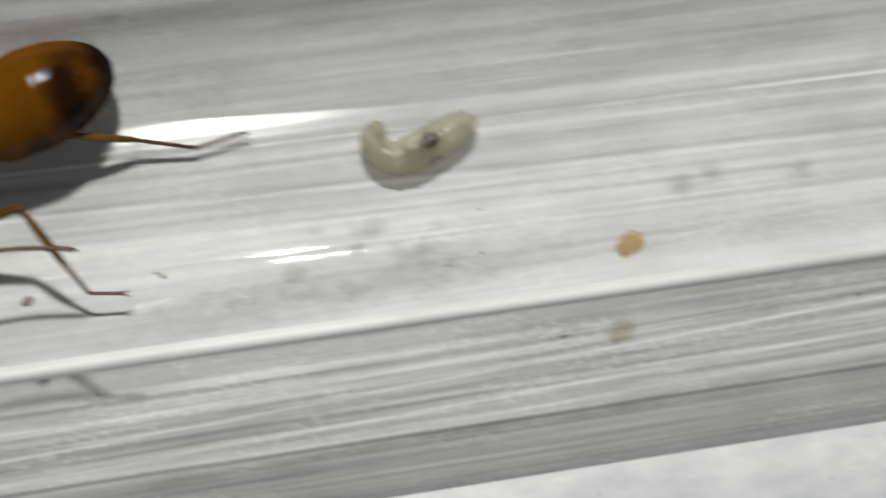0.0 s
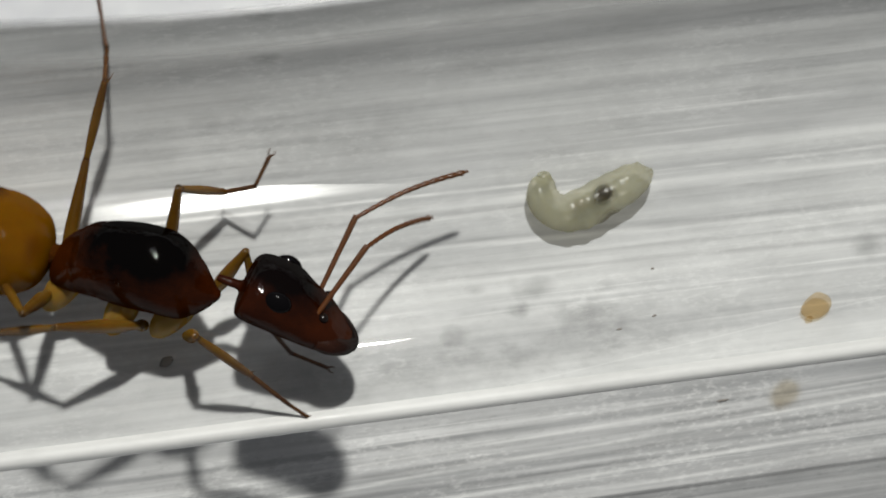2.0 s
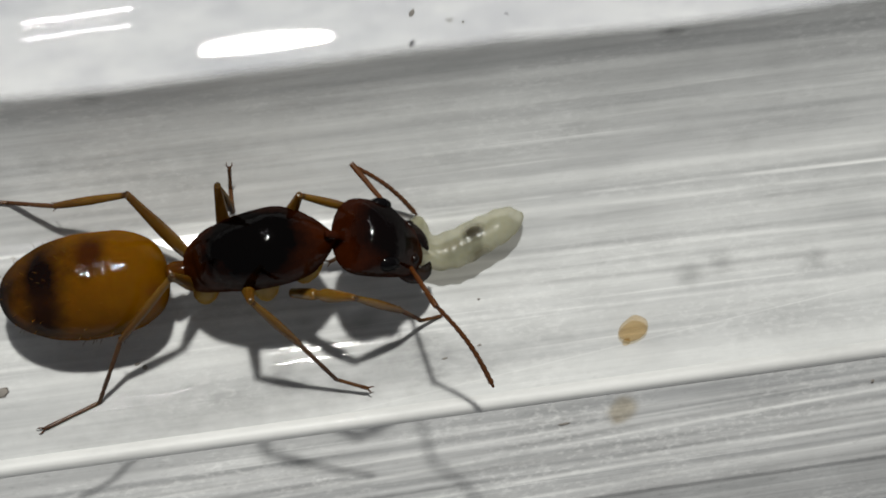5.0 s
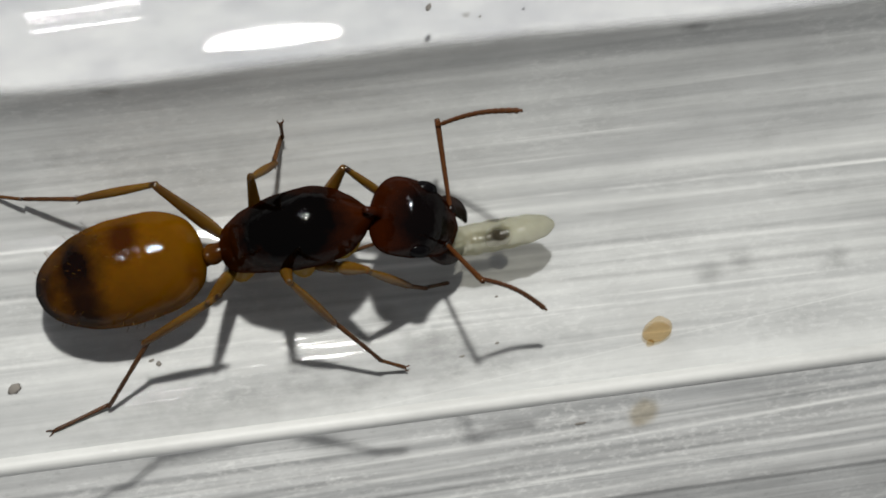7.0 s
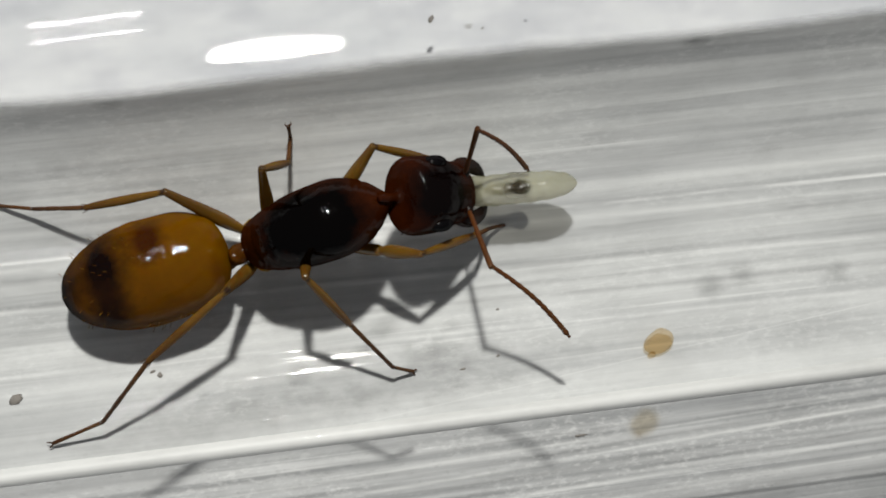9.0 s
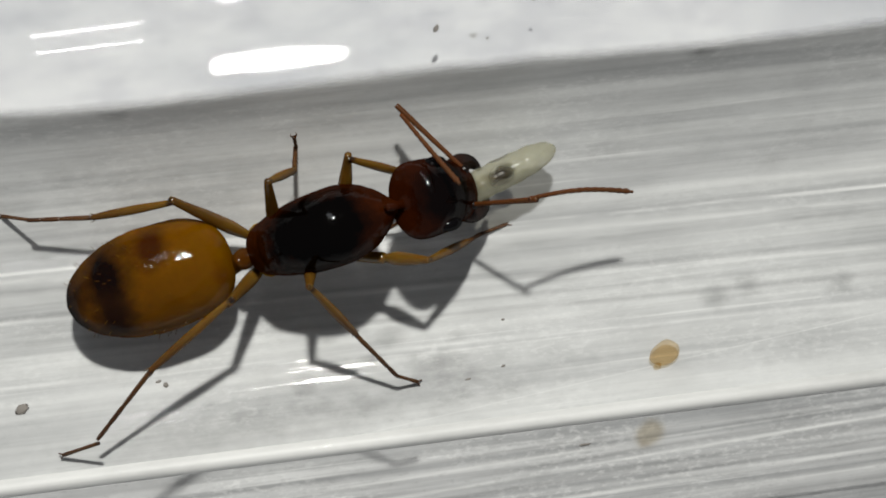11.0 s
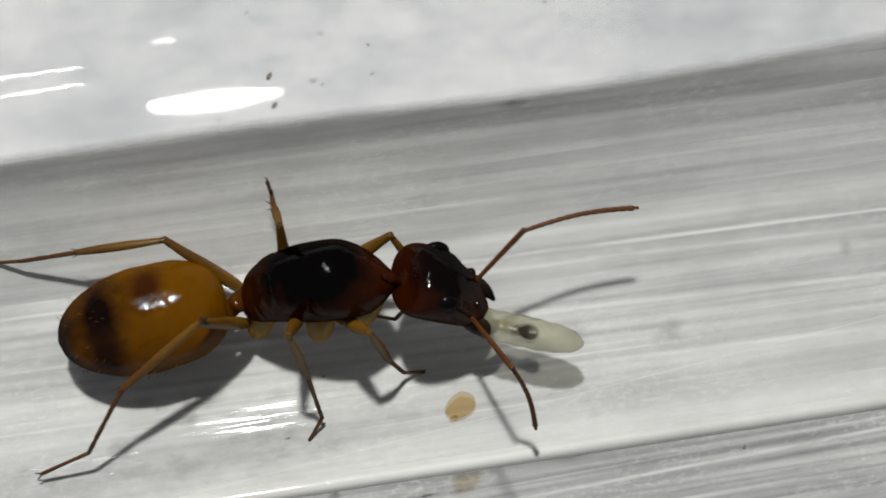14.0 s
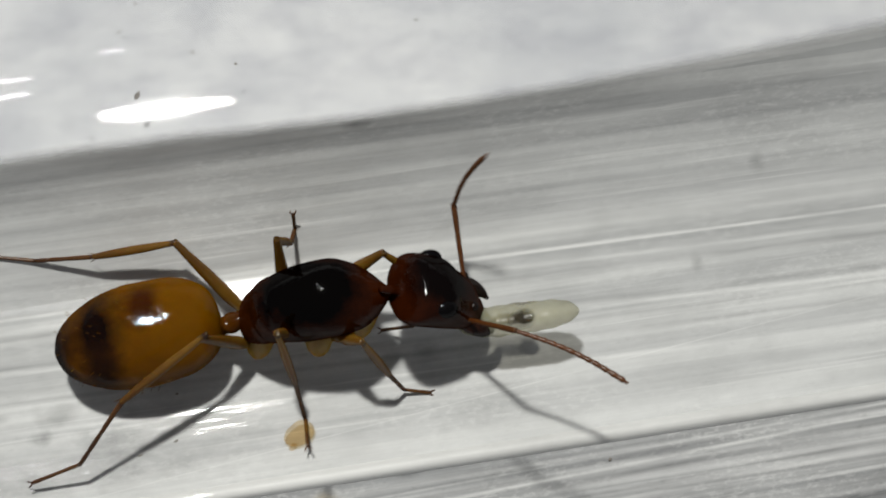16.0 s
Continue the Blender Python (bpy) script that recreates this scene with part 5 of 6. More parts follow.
    walk(front_right["tarsus"], [(0, at(2.916, -1.442, 1.093, 0, 35.7, 5.2)), (0.2, at(2.916, -1.442, 1.093, 0, 35.7, 5.2)), (0.3, at(2.916, -1.442, 1.093, 0, 35.7, 5.2)),
        (0.5, at(2.916, -1.442, 1.093, 0, 35.7, 5.2)), (0.7, at(2.645, -1.005, 2.106, 0, 33.9, 4.9)), (1, at(2.13, -2.135, 1.556, -0, 32.7, -24.8)),
        (1.5, at(1.544, -1.385, 1.47, -0, 33.2, -41.7)), (2, at(2.432, -1.434, 2.125, -0, 41.2, -28.3)), (2.5, at(1.686, -1.505, 1.627, -0, 45.2, -58.9)),
        (3, at(1.933, -1.625, 1.221, -0, 26.5, -48.7)), (3.5, at(2.572, -1.51, 1.81, -0, 47.3, -35.2)), (4, at(1.779, -1.605, 1.896, -0, 60.4, -50.5)),
        (4.5, at(1.578, -1.766, 1.729, -0, 43, -59.7)), (5, at(2.489, -1.787, 1.549, -0, 62.9, -39.4)), (7.5, at(1.851, -1.568, 1.407, -0, 68.3, -22.9)),
        (8, at(2.429, -1.561, 1.534, -0, 67.2, -18.3)), (8.5, at(2.843, -1.267, 1.184, -0, 66, -8.1)), (9, at(2.958, -1.252, 1.458, -0, 70.9, -0.9)),
        (11.5, at(2.663, -1.149, 1.158, 0, 67.8, 3.1)), (12, at(2.972, -1.835, 1.433, -0, 64.8, -21.7)), (12.5, at(2.455, -1.69, 1.326, -0, 65.7, -10.5)),
        (13, at(2.309, -2.196, 1.685, -0, 61.3, -42.9)), (13.5, at(1.413, -1.779, 1.504, -0, 64.5, -49.7)), (14, at(1.175, -1.701, 1.61, -0, 66.8, -46.9)),
        (14.5, at(2.166, -2.153, 1.922, -0, 52.1, -45.5)), (15, at(1.999, -1.849, 1.845, -0, 57.4, -36.8)), (15.5, at(1.204, -1.851, 1.643, -0, 61.4, -50.8)),
        (16, at(1.152, -1.788, 1.605, -0, 64.1, -57.7))])
    walk(front_right["foot"], [(0, at(3.899, -1.353, 0.385, 0, -50.7, 15.7)), (0.2, at(3.899, -1.353, 0.385, 0, -50.7, 15.7)), (0.3, at(3.899, -1.353, 0.385, 0, -50.7, 15.7)),
        (0.5, at(3.899, -1.353, 0.385, 0, -50.7, 15.7)), (0.7, at(3.678, -0.917, 1.408, -0, 35.7, -8.8)), (1, at(3.084, -2.577, 0.881, -0, 12.2, -41.8)),
        (1.5, at(2.325, -2.081, 0.785, -0, -43.9, -10.2)), (2, at(3.259, -1.88, 1.301, -0, 37.3, -23.9)), (2.5, at(2.131, -2.243, 0.758, -0, -42.5, -22)),
        (3, at(2.65, -2.442, 0.678, -0, -3.5, -4.4)), (3.5, at(3.266, -1.999, 0.892, -0, 26.4, -13)), (4, at(2.171, -2.081, 0.809, -0, 10.7, -13.2)),
        (4.5, at(2.038, -2.555, 0.876, -0, 33.9, -21.3)), (5, at(2.929, -2.149, 0.436, -0, 35.6, -2.1)), (7.5, at(2.277, -1.749, 0.246, -0, 31.9, -5.3)),
        (8, at(2.889, -1.713, 0.382, -0, 35.9, -9.7)), (8.5, at(3.347, -1.338, 0.043, -0, 13.6, -5.3)), (9, at(3.367, -1.258, 0.277, -0, 45.1, -7.2)),
        (11.5, at(3.134, -1.124, 0, 0, 4.9, 2.7)), (12, at(3.466, -2.032, 0.301, -0, 24.9, -14.7)), (12.5, at(2.96, -1.784, 0.187, 0, 29.8, 4.1)),
        (13, at(2.748, -2.605, 0.588, -0, 30, -12.5)), (13.5, at(1.76, -2.189, 0.376, -0, 35.8, -28.1)), (14, at(1.511, -2.061, 0.461, -0, 42.7, -8.9)),
        (14.5, at(2.705, -2.701, 0.936, -0, 38.1, -15.9)), (15, at(2.538, -2.253, 0.792, -0, 37.4, -8.6)), (15.5, at(1.582, -2.314, 0.546, -0, 28.4, -10.7)),
        (16, at(1.443, -2.25, 0.481, -0, 18.4, -20.3))])
    walk(middle_right["femur"], [(0, at(0.393, -0.547, 1.735, 0, -38.9, -129.8)), (0.2, at(0.393, -0.547, 1.735, 0, -38.9, -129.8)), (0.3, at(0.393, -0.547, 1.735, 0, -38.9, -129.8)),
        (0.5, at(0.393, -0.547, 1.735, 0, -38.9, -129.8)), (0.7, at(0.424, -0.557, 1.752, 0, -30.7, -130.4)), (1, at(0.424, -0.573, 1.78, 0, -8.9, -99)),
        (1.5, at(0.349, -0.598, 1.662, 0, -60.5, -145.5)), (2, at(0.176, -0.976, 1.931, 0, -48.4, -168.7)), (2.5, at(0.078, -1.002, 1.518, 0, -49.8, 151.7)),
        (3, at(0.081, -0.976, 1.45, 0, -6, -177.5)), (3.5, at(-0.4, -0.495, 1.266, 0, -69.297, -174.806)), (4, at(-0.4, -0.468, 1.285, 0, -62.786, -147.681)),
        (4.5, at(-0.447, -0.508, 1.484, 0, -83.927, -72.198)), (5, at(-0.449, -0.507, 1.441, 0, -79.924, -85.365)), (7.5, at(-0.45, -0.476, 1.285, 0, -78.329, -90)),
        (8, at(-0.44, -0.435, 1.159, 0, -74.731, -98.349)), (8.5, at(-0.417, -0.395, 1.058, 0, -72.248, -107.295)), (9, at(-0.417, -0.434, 1.092, 0, -76.509, -116.565)),
        (11.5, at(-0.403, -0.408, 1.072, 0, -72.507, -117.007)), (12, at(-0.38, -0.447, 1.037, 0, -76.425, -143.016)), (12.5, at(-0.393, -0.476, 1.111, 0, -77.932, -157.628)),
        (13, at(-0.357, -0.49, 1.1, 0, -72.701, -173.768)), (13.5, at(-0.3, -0.465, 1.101, 0, -62.664, -166.936)), (14, at(-0.459, -0.509, 1.453, 0, -77.156, -135.085)),
        (14.5, at(-0.431, -0.498, 1.321, 0, -76.206, -173.009)), (15, at(-0.228, -0.467, 1.096, 0, -53.655, -171.621)), (15.5, at(-0.374, -0.529, 1.181, 0, -69.601, 159.256)),
        (16, at(-0.412, -0.512, 1.248, 0, -75.399, 161.976))])
    walk(middle_right["tibia"], [(0, at(-0.642, -1.787, 3.037, -0, 62.7, -48.4)), (0.2, at(-0.642, -1.787, 3.037, -0, 62.7, -48.4)), (0.3, at(-0.642, -1.787, 3.037, -0, 62.7, -48.4)),
        (0.5, at(-0.642, -1.787, 3.037, -0, 62.7, -48.4)), (0.7, at(-0.733, -1.915, 2.811, -0, 55.6, -56.8)), (1, at(0.104, -2.598, 2.101, -0, 41, -27.6)),
        (1.5, at(-0.492, -1.176, 3.469, 0, 45, -132.7)), (2, at(-1.173, -1.247, 3.484, 0, 47.8, -159.3)), (2.5, at(-1.101, -0.366, 3.103, 0, 25.2, -118.6)),
        (3, at(-1.98, -1.067, 1.667, 0, -25.4, -141.6)), (3.5, at(-1.132, -0.562, 3.212, 0, 44.2, -119.9)), (4, at(-1.204, -0.977, 3.135, 0, 37.3, -130.4)),
        (4.5, at(-0.38, -0.718, 3.552, -0, 44.7, -61)), (5, at(-0.42, -0.87, 3.489, -0, 43.4, -55.9)), (7.5, at(-0.45, -0.897, 3.322, -0, 46.7, -56.8)),
        (8, at(-0.52, -0.977, 3.166, -0, 45.2, -61.4)), (8.5, at(-0.606, -1.001, 3.039, -0, 42.4, -63.8)), (9, at(-0.634, -0.868, 3.115, -0, 42.3, -66)),
        (11.5, at(-0.687, -0.965, 3.056, -0, 42.4, -64.4)), (12, at(-0.77, -0.741, 3.059, -0, 47.5, -70.2)), (12.5, at(-0.795, -0.642, 3.145, -0, 49.2, -76.9)),
        (13, at(-0.972, -0.557, 3.086, 0, 52.6, -92.9)), (13.5, at(-1.23, -0.681, 2.949, 0, 52, -108.4)), (14, at(-0.786, -0.835, 3.481, -0, 56.4, -73.2)),
        (14.5, at(-0.923, -0.558, 3.341, 0, 59.2, -94)), (15, at(-1.448, -0.647, 2.771, 0, 57.8, -110.5)), (15.5, at(-1.052, -0.272, 3.131, 0, 52.7, -99.9)),
        (16, at(-0.911, -0.35, 3.261, -0, 49.9, -83.1))])
    walk(middle_right["tarsus"], [(0, at(-0.09, -2.409, 1.427, -0, 55.2, -52.6)), (0.2, at(-0.09, -2.409, 1.427, -0, 55.2, -52.6)), (0.3, at(-0.09, -2.409, 1.427, -0, 55.2, -52.6)),
        (0.5, at(-0.09, -2.409, 1.427, -0, 55.2, -52.6)), (0.7, at(-0.172, -2.771, 1.315, -0, 51.1, -57.2)), (1, at(1.316, -3.231, 0.911, -0, 51.6, -48)),
        (1.5, at(-1.36, -2.118, 2.187, 0, 57.7, -128.2)), (2, at(-2.312, -1.678, 2.142, 0, 54.8, -142.3)), (2.5, at(-1.885, -1.806, 2.331, 0, 53.5, -120.3)),
        (3, at(-3.264, -2.084, 2.444, 0, 48.9, -137.3)), (3.5, at(-1.781, -1.689, 1.949, 0, 44, -123.6)), (4, at(-2.138, -2.076, 2.037, 0, 47.6, -134.3)),
        (4.5, at(0.245, -1.845, 2.278, -0, 47.5, -59.6)), (5, at(0.317, -1.962, 2.244, -0, 47.2, -58.2)), (7.5, at(0.231, -1.939, 2.004, -0, 39.5, -53)),
        (8, at(0.091, -2.099, 1.88, -0, 44.7, -59.2)), (8.5, at(-0.015, -2.203, 1.817, -0, 47, -61.7)), (9, at(-0.088, -2.092, 1.895, -0, 37.6, -64.4)),
        (11.5, at(-0.108, -2.172, 1.834, -0, 39, -63.8)), (12, at(-0.356, -1.893, 1.722, -0, 39.3, -71)), (12.5, at(-0.526, -1.796, 1.774, -0, 40.6, -72.1)),
        (13, at(-1.028, -1.658, 1.647, 0, 44.6, -92.9)), (13.5, at(-1.583, -1.741, 1.522, 0, 49.4, -106.6)), (14, at(-0.496, -1.796, 1.972, -0, 53.6, -77.8)),
        (14.5, at(-0.988, -1.483, 1.784, 0, 45.5, -94.1)), (15, at(-1.786, -1.552, 1.237, 0, 38.3, -108.9)), (15.5, at(-1.241, -1.353, 1.688, 0, 36.3, -106.6)),
        (16, at(-0.771, -1.51, 1.875, -0, 58.3, -87.2))])
    walk(middle_right["foot"], [(0, at(0.38, -3.024, 0.313, -0, 12.1, -28.2)), (0.2, at(0.38, -3.024, 0.313, -0, 12.1, -28.2)), (0.3, at(0.38, -3.024, 0.313, -0, 12.1, -28.2)),
        (0.5, at(0.38, -3.024, 0.313, -0, 12.1, -28.2)), (0.7, at(0.281, -3.473, 0.281, -0, 9.4, -46.5)), (1, at(1.741, -3.703, 0.111, 0, -67.9, 10.7)),
        (1.5, at(-1.902, -2.807, 0.804, 0, 5.1, -114.3)), (2, at(-3.059, -2.255, 0.803, 0, 20.5, -136.5)), (2.5, at(-2.377, -2.647, 1.014, 0, 14.8, -123.5)),
        (3, at(-4.054, -2.814, 1.209, 0, 28.4, -140.8)), (3.5, at(-2.423, -2.658, 0.827, 0, -4.4, -172.5)), (4, at(-2.909, -2.865, 0.827, 0, -1.1, -172)),
        (4.5, at(0.804, -2.799, 1.07, -0, 16.3, -30.2)), (5, at(0.904, -2.908, 1.043, -0, 13.1, -29.5)), (7.5, at(0.992, -2.948, 0.963, -0, 35.9, -32.7)),
        (8, at(0.687, -3.098, 0.728, -0, 29.7, -37.5)), (8.5, at(0.515, -3.186, 0.621, -0, 29.7, -42.2)), (9, at(0.474, -3.262, 0.896, -0, 46.9, -35.2)),
        (11.5, at(0.454, -3.313, 0.803, -0, 41.6, -37.9)), (12, at(0.058, -3.09, 0.684, -0, 33.5, -32.7)), (12.5, at(-0.145, -2.98, 0.709, -0, 40.4, -31.9)),
        (13, at(-1.087, -2.823, 0.498, -0, 20.2, -51.3)), (13.5, at(-1.885, -2.756, 0.284, -112.3, -74.5, -66.9)), (14, at(-0.291, -2.746, 0.654, 0, 29, -123.9)),
        (14.5, at(-1.07, -2.628, 0.616, 0, 18.6, -130)), (15, at(-2.132, -2.564, 0.393, 0, -31.1, -160)), (15.5, at(-1.617, -2.619, 0.72, 0, 13.4, -157.4)),
        (16, at(-0.728, -2.37, 0.482, 0, -41.5, -97.1))])
    walk(hind_right["femur"], [(0, at(-1.344, -0.29, 0.777, 0, -49.8, -115.3)), (0.2, at(-1.344, -0.29, 0.777, 0, -49.8, -115.3)), (0.3, at(-1.358, -0.296, 0.852, 0, -57.7, -124.8)),
        (0.5, at(-1.458, -0.306, 1.005, -82.9, -75.3, -97.3)), (0.7, at(-1.394, -0.316, 0.943, 0, -70.4, -110.9)), (1, at(-1.389, -0.332, 0.958, 0, -65.7, -125)),
        (1.5, at(-1.525, -0.357, 0.993, -127.4, -80.6, -52.2)), (2, at(-1.687, -0.776, 1.228, 0, -81.296, -107.185)), (2.5, at(-1.901, -0.808, 1.271, 0, -78.155, 83.338)),
        (3, at(-1.899, -0.773, 1.224, 0, -75.332, 100.193)), (3.5, at(-1.74, -0.69, 1.104, 0, -71.143, 125.2)), (4, at(-1.42, -0.449, 0.729, 0, -81.924, 109.011)),
        (4.5, at(-1.421, -0.449, 0.727, 0, -80.636, 141.084)), (5, at(-1.421, -0.449, 0.729, 0, -77.879, 134.576)), (7.5, at(-1.398, -0.373, 0.626, 0, -69.1, -133.3)),
        (8, at(-1.379, -0.28, 0.572, -29.5, -71.9, -151.7)), (8.5, at(-1.366, -0.217, 0.54, 0, -68.8, -149.5)), (9, at(-1.361, -0.28, 0.547, 0, -67.3, -155.7)),
        (11.5, at(-1.365, -0.28, 0.548, 0, -63.2, -150.8)), (12, at(-1.355, -0.28, 0.557, 0, -36.6, -153.3)), (12.5, at(-1.362, -0.373, 0.6, 0, -21.6, -157.2)),
        (13, at(-1.403, -0.461, 0.658, 0, -47.8, -171.2)), (13.5, at(-1.414, -0.544, 0.717, 0, -70.4, 170)), (14, at(-1.435, -0.634, 0.787, 0, -64.4, 167.5)),
        (14.5, at(-1.449, -0.634, 0.781, 0, -42.6, -173.2)), (15, at(-1.454, -0.622, 0.794, -1.4, -75.1, -178.7)), (15.5, at(-1.467, -0.609, 0.796, 0, -65.4, 154.9)),
        (16, at(-1.46, -0.597, 0.782, 0, -64.9, 154.1))])
    walk(hind_right["tibia"], [(0, at(-2.009, -1.698, 2.62, 0, 21.3, -173)), (0.2, at(-2.009, -1.698, 2.62, 0, 21.3, -173)), (0.3, at(-2.095, -1.355, 2.89, 0, 29.9, 179.8)),
        (0.5, at(-1.536, -0.914, 3.338, 0, 35.4, -174.4)), (0.7, at(-1.682, -1.072, 3.216, -0, 58.2, -64.8)), (1, at(-1.957, -1.144, 3.157, 0, 61.6, -90.1)),
        (1.5, at(-1.284, -0.668, 3.373, 0, 53.8, -174.6)), (2, at(-1.795, -1.125, 3.61, 0, 64.176, 151.438)), (2.5, at(-1.843, -0.317, 3.63, 0, 43.084, -135.676)),
        (3, at(-2.007, -0.172, 3.555, 0, 36.655, -141.957)), (3.5, at(-2.189, -0.053, 3.385, 0, 23.885, -151.724)), (4, at(-1.531, -0.129, 3.115, 0, 40.609, -142.967)),
        (4.5, at(-1.726, -0.203, 3.105, 0, 38.702, -144.44)), (5, at(-1.777, -0.088, 3.085, 0, 37.493, -142.418)), (7.5, at(-1.803, -0.944, 2.998, 0, 31.436, -163.226)),
        (8, at(-1.893, -0.57, 2.92, 0, 19.086, -155.823)), (8.5, at(-1.996, -0.603, 2.82, 0, 12.912, -155.341)), (9, at(-2.088, -0.611, 2.803, 0, 12.86, -157.083)),
        (11.5, at(-2.193, -0.76, 2.73, 0, 12.568, -157.054)), (12, at(-2.962, -1.114, 2.02, 0, 10.528, -164.348)), (12.5, at(-3.344, -1.217, 1.494, 0, 2.67, -164.458)),
        (13, at(-2.911, -0.688, 2.454, 0, 5.08, -167.443)), (13.5, at(-2.068, -0.311, 3.057, 0, 21.431, -146.769)), (14, at(-2.333, -0.329, 2.997, 0, 13.218, -145.919)),
        (14.5, at(-3.097, -0.803, 2.429, 0, 7.746, -160.011)), (15, at(-1.892, -0.559, 3.302, 0, 41.506, -157.432)), (15.5, at(-2.256, -0.116, 3.022, 0, 13.429, -151.494)),
        (16, at(-2.268, -0.093, 2.988, 0, 9.685, -153.328))])
    walk(hind_right["tarsus"], [(0, at(-3.997, -1.942, 1.839, 0, -64.8, 123.8)), (0.2, at(-3.997, -1.942, 1.839, 0, -64.8, 123.8)), (0.3, at(-3.959, -1.348, 1.818, 0, -67.4, 108.6)),
        (0.5, at(-3.28, -1.085, 2.093, 0, 71.374, 163.959)), (0.7, at(-1.2, -2.098, 1.39, -0, 44.2, -67.8)), (1, at(-1.96, -2.168, 1.267, 0, 41.5, -99)),
        (1.5, at(-2.55, -0.787, 1.639, 0, 50.7, -163)), (2, at(-2.618, -0.677, 1.675, 0, -73.599, 148.838)), (2.5, at(-2.967, -1.414, 2.161, 0, 44.957, -131.788)),
        (3, at(-3.366, -1.235, 2.271, 0, 52.858, -149.794)), (3.5, at(-3.921, -0.985, 2.514, 0, 36.976, -146.632)), (4, at(-2.834, -1.112, 1.716, 0, 38.114, -136.249)),
        (4.5, at(-3.091, -1.179, 1.761, 0, 40.17, -131.314)), (5, at(-3.128, -1.129, 1.776, 0, 43.237, -124.699)), (7.5, at(-3.559, -1.474, 1.877, 0, 35.986, -138.756)),
        (8, at(-3.747, -1.402, 2.217, 0, 37.047, -140.951)), (8.5, at(-3.901, -1.477, 2.34, 0, 38.27, -143.953)), (9, at(-4.018, -1.427, 2.324, 0, 36.34, -146.555)),
        (11.5, at(-4.125, -1.578, 2.262, 0, 19.185, -147.115)), (12, at(-4.998, -1.685, 1.627, 0, 6.327, -151.312)), (12.5, at(-5.413, -1.793, 1.394, 0, 16.05, -145.532)),
        (13, at(-5.001, -1.153, 2.264, 0, 12.894, -157.58)), (13.5, at(-3.742, -1.408, 2.271, 0, 39.268, -127.985)), (14, at(-4.067, -1.502, 2.505, 0, 39.081, -126.165)),
        (14.5, at(-5.099, -1.531, 2.139, 0, 36.563, -145.526)), (15, at(-3.378, -1.177, 1.877, 0, 36.544, -126.386)), (15.5, at(-4.094, -1.114, 2.523, 0, 35.685, -132.879)),
        (16, at(-4.162, -1.044, 2.626, 0, 34.918, -136.52))])
    walk(hind_right["foot"], [(0, at(-4.471, -1.234, 3.649, 0, 67.3, -173.3)), (0.2, at(-4.471, -1.234, 3.649, 0, 67.3, -173.3)), (0.3, at(-4.204, -0.62, 3.665, 0, 69.4, 158.7)),
        (0.5, at(-3.526, -1.014, 1.334, 0, 71.374, 163.959)), (0.7, at(-0.931, -2.756, 0.699, -0, 10.2, -56.9)), (1, at(-2.067, -2.844, 0.662, -0, 13.6, -75)),
        (1.5, at(-3.404, -1.048, 0.549, -2.7, -79.8, -177.3)), (2, at(-3.101, -0.385, 3.593, 0, 55.456, 173.338)), (2.5, at(-3.91, -2.469, 0.748, 0, -62.957, -114.793)),
        (3, at(-4.409, -1.842, 0.677, 0, -70.153, -141.864)), (3.5, at(-5.255, -1.864, 1.311, 0, 29.808, -146.138)), (4, at(-3.97, -2.2, 0.481, 0, -10.24, -163.706)),
        (4.5, at(-4.1, -2.327, 0.471, 0, -10.322, -169.427)), (5, at(-3.958, -2.327, 0.406, 0, -9.542, -167.498)), (7.5, at(-4.776, -2.54, 0.702, 0, 5.37, -168.403)),
        (8, at(-4.986, -2.408, 1.012, 0, 20.528, -171.59)), (8.5, at(-5.17, -2.401, 1.101, 0, 25.412, -175.123)), (9, at(-5.363, -2.315, 1.139, 0, 21.42, -175.063)),
        (11.5, at(-5.712, -2.604, 1.605, 0, 47.731, -177.768)), (12, at(-6.742, -2.639, 1.407, 0, 38.188, -179.433)), (12.5, at(-6.998, -2.88, 0.841, 0, 6.272, -173.701)),
        (13, at(-6.804, -1.897, 1.818, 0, 47.387, -178.111)), (13.5, at(-4.695, -2.628, 1.005, 0, 23.759, -160.95)), (14, at(-4.983, -2.755, 1.244, 0, 25.074, -161.317)),
        (14.5, at(-6.423, -2.44, 0.948, 0, 23.378, -159.608)), (15, at(-4.331, -2.471, 0.686, 0, 6.932, -161.992)), (15.5, at(-5.199, -2.305, 1.356, 0, 25.381, -168.729)),
        (16, at(-5.352, -2.173, 1.481, 0, 24.895, -169.125))])
